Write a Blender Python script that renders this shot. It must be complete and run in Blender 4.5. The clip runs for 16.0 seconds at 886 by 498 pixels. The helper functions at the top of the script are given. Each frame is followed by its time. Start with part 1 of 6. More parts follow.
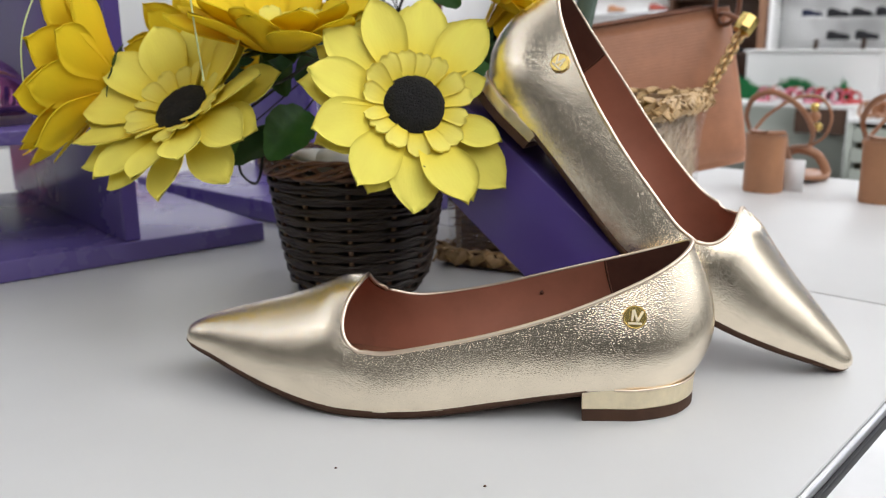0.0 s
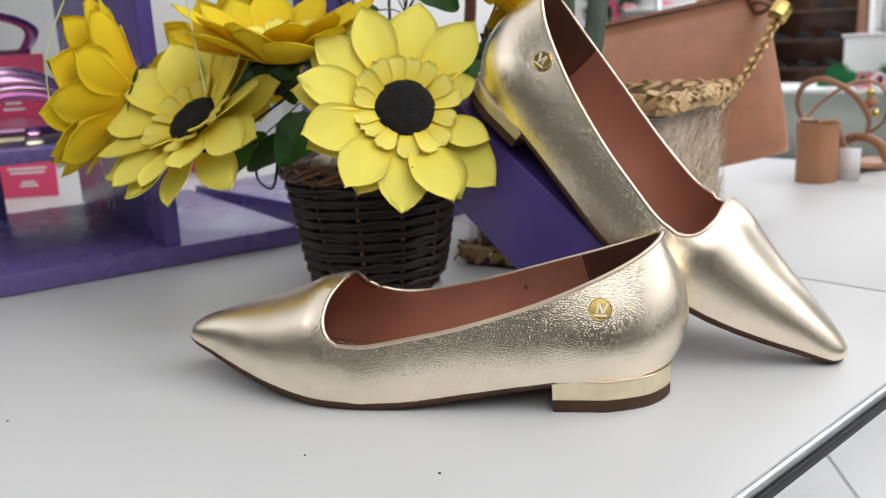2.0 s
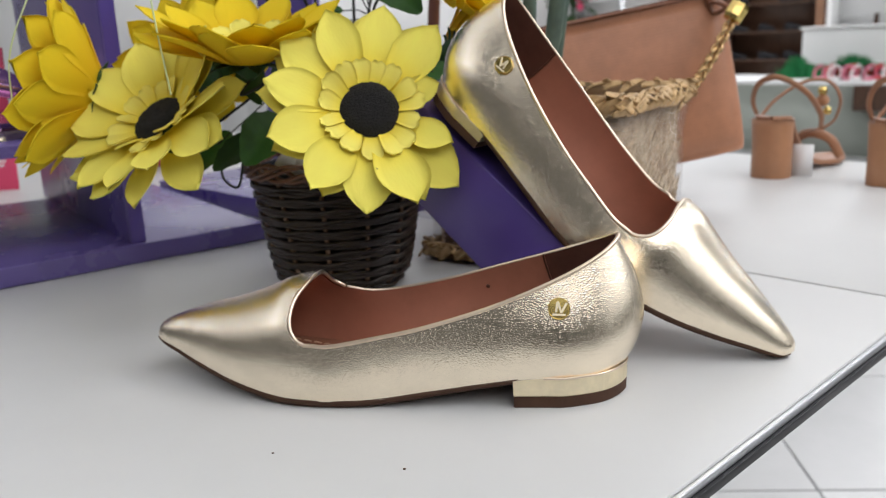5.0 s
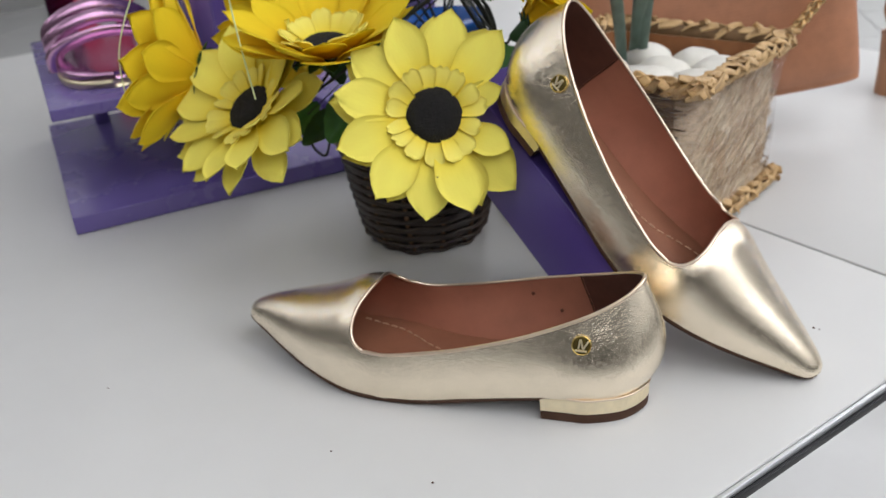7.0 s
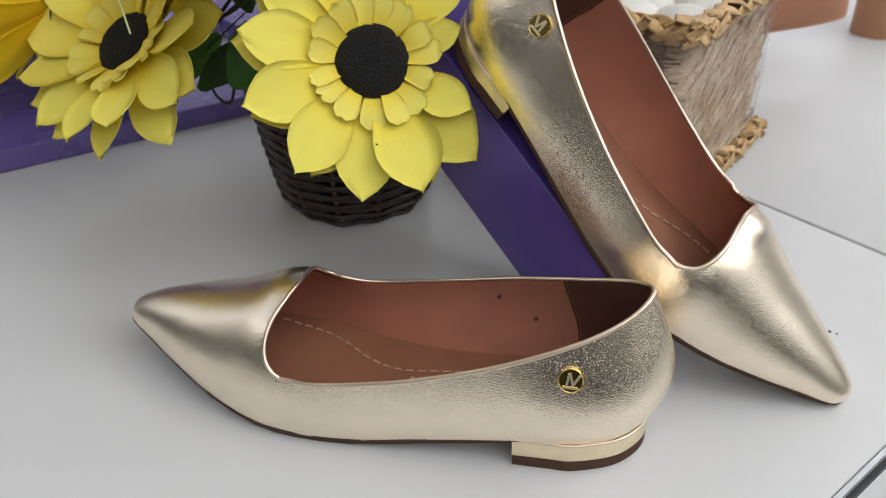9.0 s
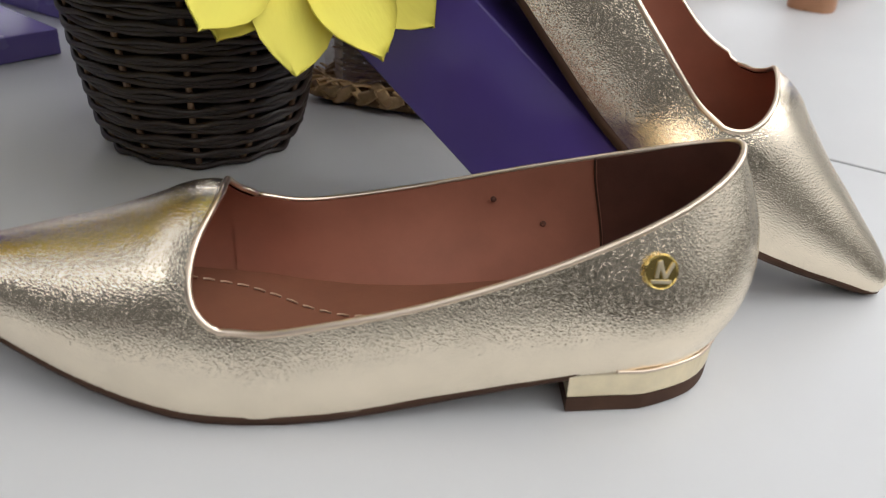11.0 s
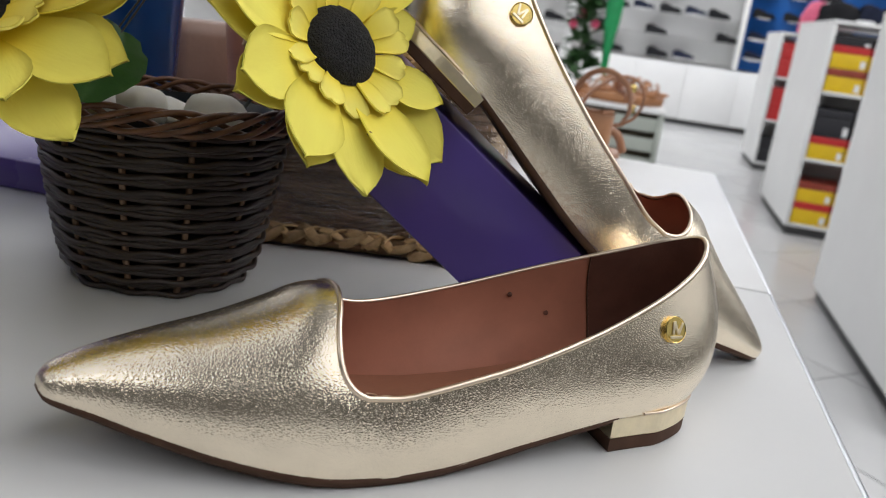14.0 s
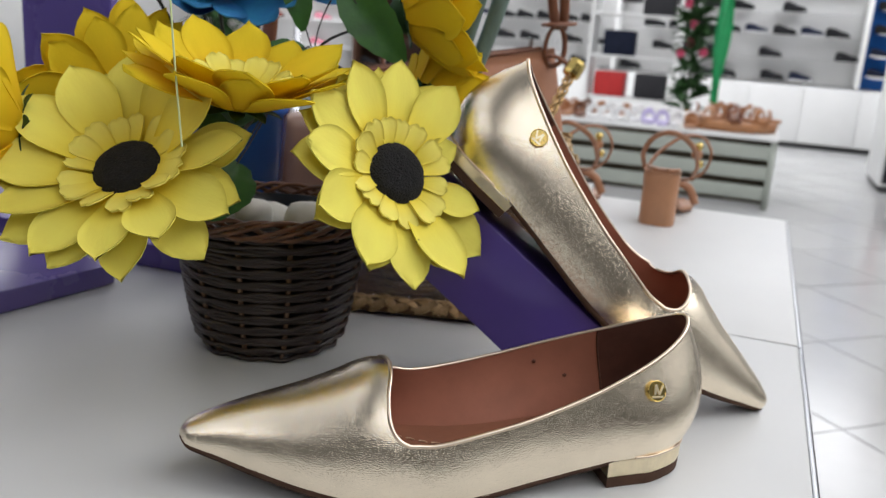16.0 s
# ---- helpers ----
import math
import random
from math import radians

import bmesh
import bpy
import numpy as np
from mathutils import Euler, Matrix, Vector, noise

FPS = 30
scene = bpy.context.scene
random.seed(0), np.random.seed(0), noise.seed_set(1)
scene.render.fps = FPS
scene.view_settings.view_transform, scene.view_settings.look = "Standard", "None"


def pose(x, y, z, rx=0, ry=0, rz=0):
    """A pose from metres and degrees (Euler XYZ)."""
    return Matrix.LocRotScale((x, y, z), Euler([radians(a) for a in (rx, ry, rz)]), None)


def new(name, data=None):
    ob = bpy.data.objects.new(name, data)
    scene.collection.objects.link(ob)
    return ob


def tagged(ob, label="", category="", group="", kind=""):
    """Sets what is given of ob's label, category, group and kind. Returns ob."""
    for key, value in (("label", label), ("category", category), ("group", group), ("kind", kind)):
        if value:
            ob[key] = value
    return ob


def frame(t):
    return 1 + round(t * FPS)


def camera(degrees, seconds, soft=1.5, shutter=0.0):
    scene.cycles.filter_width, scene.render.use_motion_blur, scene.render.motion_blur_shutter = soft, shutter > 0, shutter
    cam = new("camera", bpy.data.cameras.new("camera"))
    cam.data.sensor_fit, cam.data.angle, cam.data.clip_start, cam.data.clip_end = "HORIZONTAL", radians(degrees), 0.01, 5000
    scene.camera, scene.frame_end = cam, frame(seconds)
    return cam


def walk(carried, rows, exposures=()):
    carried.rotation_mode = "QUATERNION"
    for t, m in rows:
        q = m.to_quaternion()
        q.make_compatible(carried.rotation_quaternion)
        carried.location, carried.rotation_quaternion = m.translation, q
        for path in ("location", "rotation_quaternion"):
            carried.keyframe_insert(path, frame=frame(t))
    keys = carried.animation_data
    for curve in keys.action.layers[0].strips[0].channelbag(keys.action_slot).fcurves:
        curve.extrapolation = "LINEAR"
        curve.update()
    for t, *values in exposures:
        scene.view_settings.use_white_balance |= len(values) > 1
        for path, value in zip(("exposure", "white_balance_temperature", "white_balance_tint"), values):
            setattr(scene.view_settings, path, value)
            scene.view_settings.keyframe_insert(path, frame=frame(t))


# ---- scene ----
cam = camera(55.8, 16.0, soft=1.0)
METRES, EYE, TILT, LEAN, TURN = 0.8, 0.964, -13.63, 0.37, 0.0
ROWS = [
    (0.0, 0.0, 0.0, 0.0, 0.0, 0.0, -0.0),
    (0.5, 0.0304, -0.004, 0.0027, 2.07, -0.45, 0.07),
    (1.0, 0.0528, -0.0061, 0.0058, 3.92, -0.81, 0.35),
    (1.5, 0.0674, -0.0097, 0.0081, 5.32, -0.95, 0.7),
    (2.0, 0.0701, -0.0125, -0.0036, 6.36, 0.19, 1.2),
    (2.5, 0.0666, -0.0183, -0.0204, 3.9, 2.79, 1.0),
    (3.0, 0.0628, -0.0237, -0.0289, 2.21, 4.92, 0.83),
    (5.5, 0.082, -0.0261, 0.0279, 5.65, -4.64, 1.95),
    (6.0, 0.1058, -0.0245, 0.0649, 9.05, -9.3, 1.64),
    (6.5, 0.1308, -0.037, 0.1149, 12.58, -11.59, 1.01),
    (7.0, 0.1413, -0.0529, 0.1458, 13.84, -13.33, 0.64),
    (7.5, 0.1341, -0.0408, 0.1518, 13.39, -14.58, 0.47),
    (8.0, 0.1215, -0.0018, 0.1671, 11.8, -16.2, -0.15),
    (8.5, 0.1081, 0.0438, 0.1634, 10.45, -17.19, -0.62),
    (9.0, 0.0926, 0.0868, 0.1523, 8.45, -18.8, -1.21),
    (9.5, 0.0727, 0.1244, 0.137, 5.19, -19.57, -1.35),
    (10.0, 0.051, 0.1602, 0.1091, 1.03, -19.33, -0.97),
    (12.5, -0.1392, 0.2108, 0.0049, -26.49, -7.07, -1.75),
    (13.0, -0.1575, 0.2027, 0.0116, -28.73, -5.14, -1.62),
    (13.5, -0.1717, 0.1872, 0.018, -29.39, -4.27, -1.43),
    (14.0, -0.1848, 0.1691, 0.0253, -29.49, -3.88, -1.22),
    (14.5, -0.1961, 0.1421, 0.0344, -29.18, -3.19, -0.9),
    (15.0, -0.2085, 0.1004, 0.0484, -27.86, -2.06, -0.13),
    (15.5, -0.2086, 0.0649, 0.0577, -25.35, -1.33, 0.72),
    (16.0, -0.1972, 0.0397, 0.0639, -21.68, -1.69, 0.58),
]
walk(cam, [(t, pose(0, 0, EYE, TILT, LEAN, TURN) @ pose(METRES * x, METRES * y, METRES * z, 90 + pitch, roll, yaw)) for t, x, y, z, yaw, pitch, roll in ROWS],
     exposures=((0.0, -0.08), (3.0, -0.1), (5.5, -0.18), (7.0, -0.23), (9.0, -0.28), (10.0, -0.20), (12.5, -0.2), (14.0, -0.27), (15.5, -0.24), (16.0, -0.23)))

# phone lens: background falls slightly out of focus
cam.data.dof.use_dof = True
cam.data.dof.focus_distance = 0.33
cam.data.dof.aperture_fstop = 16.0

# ---------------------------------------------------------------- light
world = bpy.data.worlds.new("world")
scene.world = world
world.use_nodes = True
world.node_tree.nodes["Background"].inputs[0].default_value = (0.85, 0.92, 1.0, 1)
world.node_tree.nodes["Background"].inputs[1].default_value = 0.4

ROOM_ANGLE = -42.08
ROOM = pose(0, 0, 0, 0, 0, ROOM_ANGLE)
TABLE = 0.8
CEIL = 3.0


def room(w, s, z=0.0, turn=0.0):
    """Pose in the shop's own axes: w to the right along the back wall, s towards it."""
    return ROOM @ pose(w, s, z, 0, 0, turn)


# ---------------------------------------------------------------- small mesh tools
def mesh(name, verts, faces, smooth=True):
    me = bpy.data.meshes.new(name)
    me.from_pydata([tuple(v) for v in verts], [], [tuple(f) for f in faces])
    if smooth:
        me.polygons.foreach_set("use_smooth", [True] * len(me.polygons))
    me.update()
    return me


def link(name, me, mat, parent=None, label="", m=None):
    ob = new(name, me)
    if mat is not None and not me.materials:
        me.materials.append(mat)
    if m is not None:
        ob.matrix_basis = m
    if parent is not None:
        ob.parent = parent
    if label:
        ob["label"] = label
    return ob


def part(name, geo, mat, parent=None, label="", m=None, smooth=True):
    return link(name, mesh(name, geo[0], geo[1], smooth), mat, parent, label, m)


def thing(name, m, label, category, group="", kind=""):
    ob = new(name)
    ob.empty_display_size = 0.02
    ob.matrix_basis = m
    return tagged(ob, label, category, group, kind)


def join(*geos):
    vs, fs = [], []
    for v, f in geos:
        n = len(vs)
        vs += list(v)
        fs += [tuple(i + n for i in q) for q in f]
    return vs, fs


def moved(geo, m):
    return [m @ Vector(v) for v in geo[0]], geo[1]


def box(x0, x1, y0, y1, z0, z1, bevel=0.0):
    bm = bmesh.new()
    bmesh.ops.create_cube(bm, size=1)
    for v in bm.verts:
        v.co = Vector(((x0 + x1) / 2 + v.co.x * (x1 - x0), (y0 + y1) / 2 + v.co.y * (y1 - y0), (z0 + z1) / 2 + v.co.z * (z1 - z0)))
    if bevel:
        bmesh.ops.bevel(bm, geom=bm.edges[:], offset=bevel, segments=2, profile=0.6, affect="EDGES")
    bm.verts.index_update()
    geo = [v.co.copy() for v in bm.verts], [tuple(v.index for v in f.verts) for f in bm.faces]
    bm.free()
    return geo


def grid(P, wrap_u=False, wrap_v=False):
    """Faces over a table of points P[u][v]."""
    nu, nv = len(P), len(P[0])
    fs = []
    for i in range(nu if wrap_u else nu - 1):
        for j in range(nv if wrap_v else nv - 1):
            a, b = i, (i + 1) % nu
            c, d = j, (j + 1) % nv
            fs.append((a * nv + c, b * nv + c, b * nv + d, a * nv + d))
    return [Vector(p) for row in P for p in row], fs


def lathe(profile, n=32, cap=True):
    P = [[(r * math.cos(2 * math.pi * k / n), r * math.sin(2 * math.pi * k / n), z) for k in range(n)] for r, z in profile]
    vs, fs = grid(P, wrap_v=True)
    fs = [q[::-1] for q in fs]
    if cap:
        fs.append(tuple(range(n))[::-1])
        fs.append(tuple((len(profile) - 1) * n + k for k in range(n)))
    return vs, fs


def tube(path, radius, n=8, closed=False, flat=1.0, caps=True):
    """A rod along path; radius a number or one for each point; flat squashes it along the second axis."""
    pts = [Vector(p) for p in path]
    k = len(pts)
    rad = radius if isinstance(radius, (list, tuple)) else [radius] * k
    P = []
    up = None
    for i, p in enumerate(pts):
        a = pts[(i - 1) % k] if closed or i else p
        b = pts[(i + 1) % k] if closed or i < k - 1 else p
        d = (b - a)
        d = d.normalized() if d.length > 1e-9 else Vector((0, 0, 1))
        if up is None:
            up = d.orthogonal().normalized()
            if abs(d.z) < 0.9:
                up = (Vector((0, 0, 1)) - d * d.z).normalized()
        else:
            up = (up - d * up.dot(d))
            up = up.normalized() if up.length > 1e-6 else d.orthogonal().normalized()
        side = d.cross(up)
        P.append([p + (up * math.cos(2 * math.pi * j / n) * flat + side * math.sin(2 * math.pi * j / n)) * rad[i] for j in range(n)])
    vs, fs = grid(P, wrap_u=closed, wrap_v=True)
    if caps and not closed:
        fs.append(tuple(range(n))[::-1])
        fs.append(tuple((k - 1) * n + j for j in range(n)))
    return vs, [q[::-1] for q in fs]


def smooth_path(pts, n=8, closed=False):
    """Catmull-Rom through a few points."""
    P = [Vector(p) for p in pts]
    K = len(P)
    out = []
    for i in range(K if closed else K - 1):
        p1, p2 = P[i], P[(i + 1) % K]
        p0 = P[i - 1] if closed or i else p1 * 2 - p2
        p3 = P[(i + 2) % K] if closed or i + 2 < K else p2 * 2 - p1
        for j in range(n):
            u = j / n
            out.append(0.5 * (2 * p1 + (p2 - p0) * u + (2 * p0 - 5 * p1 + 4 * p2 - p3) * u * u + (3 * p1 - p0 - 3 * p2 + p3) * u ** 3))
    if not closed:
        out.append(P[-1])
    return out


def interp(x, xs, ys):
    """Smooth one-dimensional interpolation (Hermite with central slopes)."""
    n = len(xs)
    if x <= xs[0]:
        return ys[0]
    if x >= xs[-1]:
        return ys[-1]
    i = max(k for k in range(n - 1) if xs[k] <= x)

    def slope(k):
        a, b = max(k - 1, 0), min(k + 1, n - 1)
        return (ys[b] - ys[a]) / (xs[b] - xs[a])
    h = xs[i + 1] - xs[i]
    u = (x - xs[i]) / h
    return ((2 * u ** 3 - 3 * u * u + 1) * ys[i] + (u ** 3 - 2 * u * u + u) * h * slope(i)
            + (3 * u * u - 2 * u ** 3) * ys[i + 1] + (u ** 3 - u * u) * h * slope(i + 1))


# ---------------------------------------------------------------- materials
def material(name, color, rough=0.5, metal=0.0, vary=0.0, vary_scale=20.0, bump=0.0, bump_scale=200.0, stretch=(1, 1, 1),
             bump_kind="noise", bump_dist=0.001, coat=0.0, color2=None, sub=0.0, island=0.0, rough_vary=0.0, spec=0.5, transmission=0.0, trans=0.0):
    m = bpy.data.materials.new(name)
    m.use_nodes = True
    nt = m.node_tree
    b = nt.nodes["Principled BSDF"]
    b.inputs["Base Color"].default_value = (*color, 1)
    b.inputs["Roughness"].default_value = rough
    b.inputs["Metallic"].default_value = metal
    b.inputs["Specular IOR Level"].default_value = spec
    b.inputs["Coat Weight"].default_value = coat
    b.inputs["Coat Roughness"].default_value = 0.05
    b.inputs["Subsurface Weight"].default_value = sub
    b.inputs["Subsurface Radius"].default_value = (0.004, 0.003, 0.001)
    b.inputs["Transmission Weight"].default_value = transmission
    tc = nt.nodes.new("ShaderNodeTexCoord")
    mp = nt.nodes.new("ShaderNodeMapping")
    mp.inputs["Scale"].default_value = stretch
    nt.links.new(tc.outputs["Object"], mp.inputs["Vector"])
    if vary or color2 or island:
        n = nt.nodes.new("ShaderNodeTexNoise")
        n.inputs["Scale"].default_value = vary_scale
        n.inputs["Detail"].default_value = 5
        n.inputs["Roughness"].default_value = 0.62
        nt.links.new(mp.outputs[0], n.inputs["Vector"])
        mix = nt.nodes.new("ShaderNodeMix")
        mix.data_type = "RGBA"
        c2 = color2 or tuple(max(0.0, c * (1 - vary)) for c in color)
        c1 = color if color2 else tuple(min(1.0, c * (1 + vary * 0.6)) for c in color)
        mix.inputs["A"].default_value = (*c1, 1)
        mix.inputs["B"].default_value = (*c2, 1)
        ramp = nt.nodes.new("ShaderNodeMapRange")
        ramp.inputs["From Min"].default_value = 0.33
        ramp.inputs["From Max"].default_value = 0.67
        nt.links.new(n.outputs["Fac"], ramp.inputs["Value"])
        nt.links.new(ramp.outputs[0], mix.inputs["Factor"])
        out = mix.outputs["Result"]
        if island:
            info = nt.nodes.new("ShaderNodeObjectInfo")
            hsv = nt.nodes.new("ShaderNodeHueSaturation")
            mr = nt.nodes.new("ShaderNodeMapRange")
            mr.inputs["To Min"].default_value = 1 - island
            mr.inputs["To Max"].default_value = 1 + island * 0.5
            nt.links.new(info.outputs["Random"], mr.inputs["Value"])
            nt.links.new(mr.outputs[0], hsv.inputs["Value"])
            nt.links.new(out, hsv.inputs["Color"])
            out = hsv.outputs["Color"]
        nt.links.new(out, b.inputs["Base Color"])
        if rough_vary:
            rr = nt.nodes.new("ShaderNodeMapRange")
            rr.inputs["From Min"].default_value = 0.3
            rr.inputs["From Max"].default_value = 0.7
            rr.inputs["To Min"].default_value = max(0.02, rough - rough_vary)
            rr.inputs["To Max"].default_value = min(1.0, rough + rough_vary)
            nt.links.new(n.outputs["Fac"], rr.inputs["Value"])
            nt.links.new(rr.outputs[0], b.inputs["Roughness"])
    if bump:
        if bump_kind == "leather":
            t = nt.nodes.new("ShaderNodeTexVoronoi")
            t.feature = "DISTANCE_TO_EDGE"
            nz = nt.nodes.new("ShaderNodeTexNoise")
            nz.inputs["Scale"].default_value = bump_scale * 0.6
            nz.inputs["Detail"].default_value = 2
            add = nt.nodes.new("ShaderNodeMix")
            add.data_type = "VECTOR"
            add.inputs["Factor"].default_value = 0.0006
            nt.links.new(mp.outputs[0], nz.inputs["Vector"])
            nt.links.new(mp.outputs[0], add.inputs["A"])
            nt.links.new(nz.outputs["Color"], add.inputs["B"])
            t.inputs["Scale"].default_value = bump_scale
            nt.links.new(add.outputs["Result"], t.inputs["Vector"])
            mr = nt.nodes.new("ShaderNodeMapRange")
            mr.inputs["From Max"].default_value = 0.45
            mr.interpolation_type = "SMOOTHSTEP"
            nt.links.new(t.outputs["Distance"], mr.inputs["Value"])
            height = mr.outputs[0]
        elif bump_kind == "wave":
            t = nt.nodes.new("ShaderNodeTexWave")
            t.bands_direction = "Z"
            t.inputs["Scale"].default_value = bump_scale
            t.inputs["Distortion"].default_value = 3.0
            t.inputs["Detail"].default_value = 2
            nt.links.new(mp.outputs[0], t.inputs["Vector"])
            height = t.outputs["Fac"]
        else:
            t = nt.nodes.new("ShaderNodeTexNoise")
            t.inputs["Scale"].default_value = bump_scale
            t.inputs["Detail"].default_value = 4
            nt.links.new(mp.outputs[0], t.inputs["Vector"])
            height = t.outputs["Fac"]
        bp = nt.nodes.new("ShaderNodeBump")
        bp.inputs["Strength"].default_value = bump
        bp.inputs["Distance"].default_value = bump_dist
        nt.links.new(height, bp.inputs["Height"])
        nt.links.new(bp.outputs[0], b.inputs["Normal"])
    if trans:
        tr = nt.nodes.new("ShaderNodeBsdfTranslucent")
        tr.inputs["Color"].default_value = (*color, 1)
        ms = nt.nodes.new("ShaderNodeMixShader")
        ms.inputs[0].default_value = trans
        outn = nt.nodes["Material Output"]
        nt.links.new(b.outputs[0], ms.inputs[1])
        nt.links.new(tr.outputs[0], ms.inputs[2])
        nt.links.new(ms.outputs[0], outn.inputs["Surface"])
    return m


def clear_film(name, gloss=0.25):
    m = bpy.data.materials.new(name)
    m.use_nodes = True
    nt = m.node_tree
    nt.nodes.clear()
    out = nt.nodes.new("ShaderNodeOutputMaterial")
    tr = nt.nodes.new("ShaderNodeBsdfTransparent")
    gl = nt.nodes.new("ShaderNodeBsdfGlossy")
    gl.inputs["Roughness"].default_value = 0.12
    mx = nt.nodes.new("ShaderNodeMixShader")
    nz = nt.nodes.new("ShaderNodeTexNoise")
    nz.inputs["Scale"].default_value = 30
    nz.inputs["Distortion"].default_value = 1.5
    bp = nt.nodes.new("ShaderNodeBump")
    bp.inputs["Strength"].default_value = 0.9
    bp.inputs["Distance"].default_value = 0.01
    mx.inputs[0].default_value = gloss
    nt.links.new(nz.outputs["Fac"], bp.inputs["Height"])
    nt.links.new(bp.outputs[0], gl.inputs["Normal"])
    nt.links.new(tr.outputs[0], mx.inputs[1])
    nt.links.new(gl.outputs[0], mx.inputs[2])
    nt.links.new(mx.outputs[0], out.inputs["Surface"])
    return m


def glowing(name, color, strength):
    m = bpy.data.materials.new(name)
    m.use_nodes = True
    b = m.node_tree.nodes["Principled BSDF"]
    b.inputs["Base Color"].default_value = (*color, 1)
    b.inputs["Emission Color"].default_value = (*color, 1)
    b.inputs["Emission Strength"].default_value = strength
    return m


GOLD = material("champagne_gold_leather", (0.96, 0.85, 0.675), rough=0.225, metal=1.0, vary=0.06, vary_scale=60, bump=0.5, bump_scale=900, stretch=(0.85, 1, 1.25), bump_kind="leather", bump_dist=0.000120, rough_vary=0.03)
GOLD_SMOOTH = material("gold_binding", (0.80, 0.66, 0.52), rough=0.28, metal=1.0, vary=0.05, vary_scale=80)
GOLD_METAL = material("polished_gold_metal", (0.66, 0.50, 0.17), rough=0.12, metal=1.0)
GOLD_HEEL = material("gold_heel_wrap", (0.94, 0.82, 0.58), rough=0.36, metal=1.0, vary=0.10, vary_scale=90, bump=0.4, bump_scale=450, bump_dist=0.0003)
LINING = material("rosy_brown_lining", (0.44, 0.18, 0.115), rough=0.5, vary=0.12, vary_scale=35, bump=0.15, bump_scale=900, bump_dist=0.0003)
COUNTER_LINING = material("dark_brown_suede_lining", (0.13, 0.05, 0.032), rough=0.85, vary=0.2, vary_scale=60, bump=0.3, bump_scale=1200, bump_dist=0.0003)
SOCK = material("brown_sock_lining", (0.26, 0.105, 0.058), rough=0.55, vary=0.12, vary_scale=40, bump=0.15, bump_scale=800, bump_dist=0.0003)
SOLE = material("brown_rubber_sole", (0.082, 0.041, 0.025), rough=0.72, vary=0.2, vary_scale=50, spec=0.25)
THREAD = material("pale_stitching_thread", (0.62, 0.42, 0.28), rough=0.7)
WHITE_TOP = material("white_laminate", (0.60, 0.60, 0.59), rough=0.42, vary=0.03, vary_scale=6, bump=0.05, bump_scale=900, bump_dist=0.0002)
ALU = material("brushed_aluminium_trim", (0.62, 0.63, 0.65), rough=0.35, metal=0.9, vary=0.06, vary_scale=30, stretch=(1, 40, 1))
BLACK = material("black_rubber_strip", (0.012, 0.012, 0.014), rough=0.5)
PURPLE = material("glossy_purple_lacquer", (0.15, 0.112, 0.335), rough=0.27, vary=0.08, vary_scale=9, rough_vary=0.04)
PURPLE_BOX = material("purple_coated_card", (0.118, 0.076, 0.35), rough=0.28, vary=0.07, vary_scale=14, coat=0.2)
def petal_cloth(name, base, tip, length, trans, island):
    """Dyed foam cloth: deeper at the petal's foot, paler towards its tip, with faint ribs along it."""
    m = material(name, tip, rough=0.78, vary=0.05, vary_scale=90, bump=0.3, bump_scale=900, stretch=(0.25, 1, 1), bump_dist=0.0004, island=island, spec=0.25)
    nt = m.node_tree
    b = nt.nodes["Principled BSDF"]
    tc = nt.nodes.new("ShaderNodeTexCoord")
    sep = nt.nodes.new("ShaderNodeSeparateXYZ")
    nt.links.new(tc.outputs["Object"], sep.inputs[0])
    mr = nt.nodes.new("ShaderNodeMapRange")
    mr.interpolation_type = "SMOOTHSTEP"
    mr.inputs["From Max"].default_value = length
    nt.links.new(sep.outputs["X"], mr.inputs["Value"])
    mix = nt.nodes.new("ShaderNodeMix")
    mix.data_type = "RGBA"
    mix.inputs["A"].default_value = (*base, 1)
    nt.links.new(mr.outputs[0], mix.inputs["Factor"])
    nt.links.new(b.inputs["Base Color"].links[0].from_socket, mix.inputs["B"])
    nt.links.new(mix.outputs["Result"], b.inputs["Base Color"])
    tr = nt.nodes.new("ShaderNodeBsdfTranslucent")
    nt.links.new(mix.outputs["Result"], tr.inputs["Color"])
    ms = nt.nodes.new("ShaderNodeMixShader")
    ms.inputs[0].default_value = trans
    nt.links.new(b.outputs[0], ms.inputs[1])
    nt.links.new(tr.outputs[0], ms.inputs[2])
    nt.links.new(ms.outputs[0], nt.nodes["Material Output"].inputs["Surface"])
    return m


PETAL = petal_cloth("yellow_fabric_petal", (1.0, 0.77, 0.04), (1.0, 0.88, 0.16), 0.030, 0.12, 0.05)
PETAL_IN = petal_cloth("pale_yellow_inner_petal", (0.99, 0.77, 0.06), (1.0, 0.86, 0.18), 0.014, 0.12, 0.05)
PETAL_DEEP = petal_cloth("deep_yellow_petal", (0.95, 0.62, 0.015), (0.97, 0.76, 0.03), 0.040, 0.28, 0.06)
DISC = material("black_felt", (0.009, 0.008, 0.008), rough=0.95, vary=0.5, vary_scale=300, bump=1.0, bump_scale=900, bump_dist=0.002)
LEAF = material("green_fabric_leaf", (0.055, 0.19, 0.03), rough=0.5, vary=0.3, vary_scale=50, color2=(0.03, 0.11, 0.02), bump=0.3, bump_scale=500, bump_dist=0.0005, trans=0.12)
LEAF_DARK = material("dark_green_leaf", (0.025, 0.085, 0.018), rough=0.6, vary=0.3, vary_scale=50, trans=0.08)
WIRE = material("dark_green_wire", (0.02, 0.025, 0.015), rough=0.5)
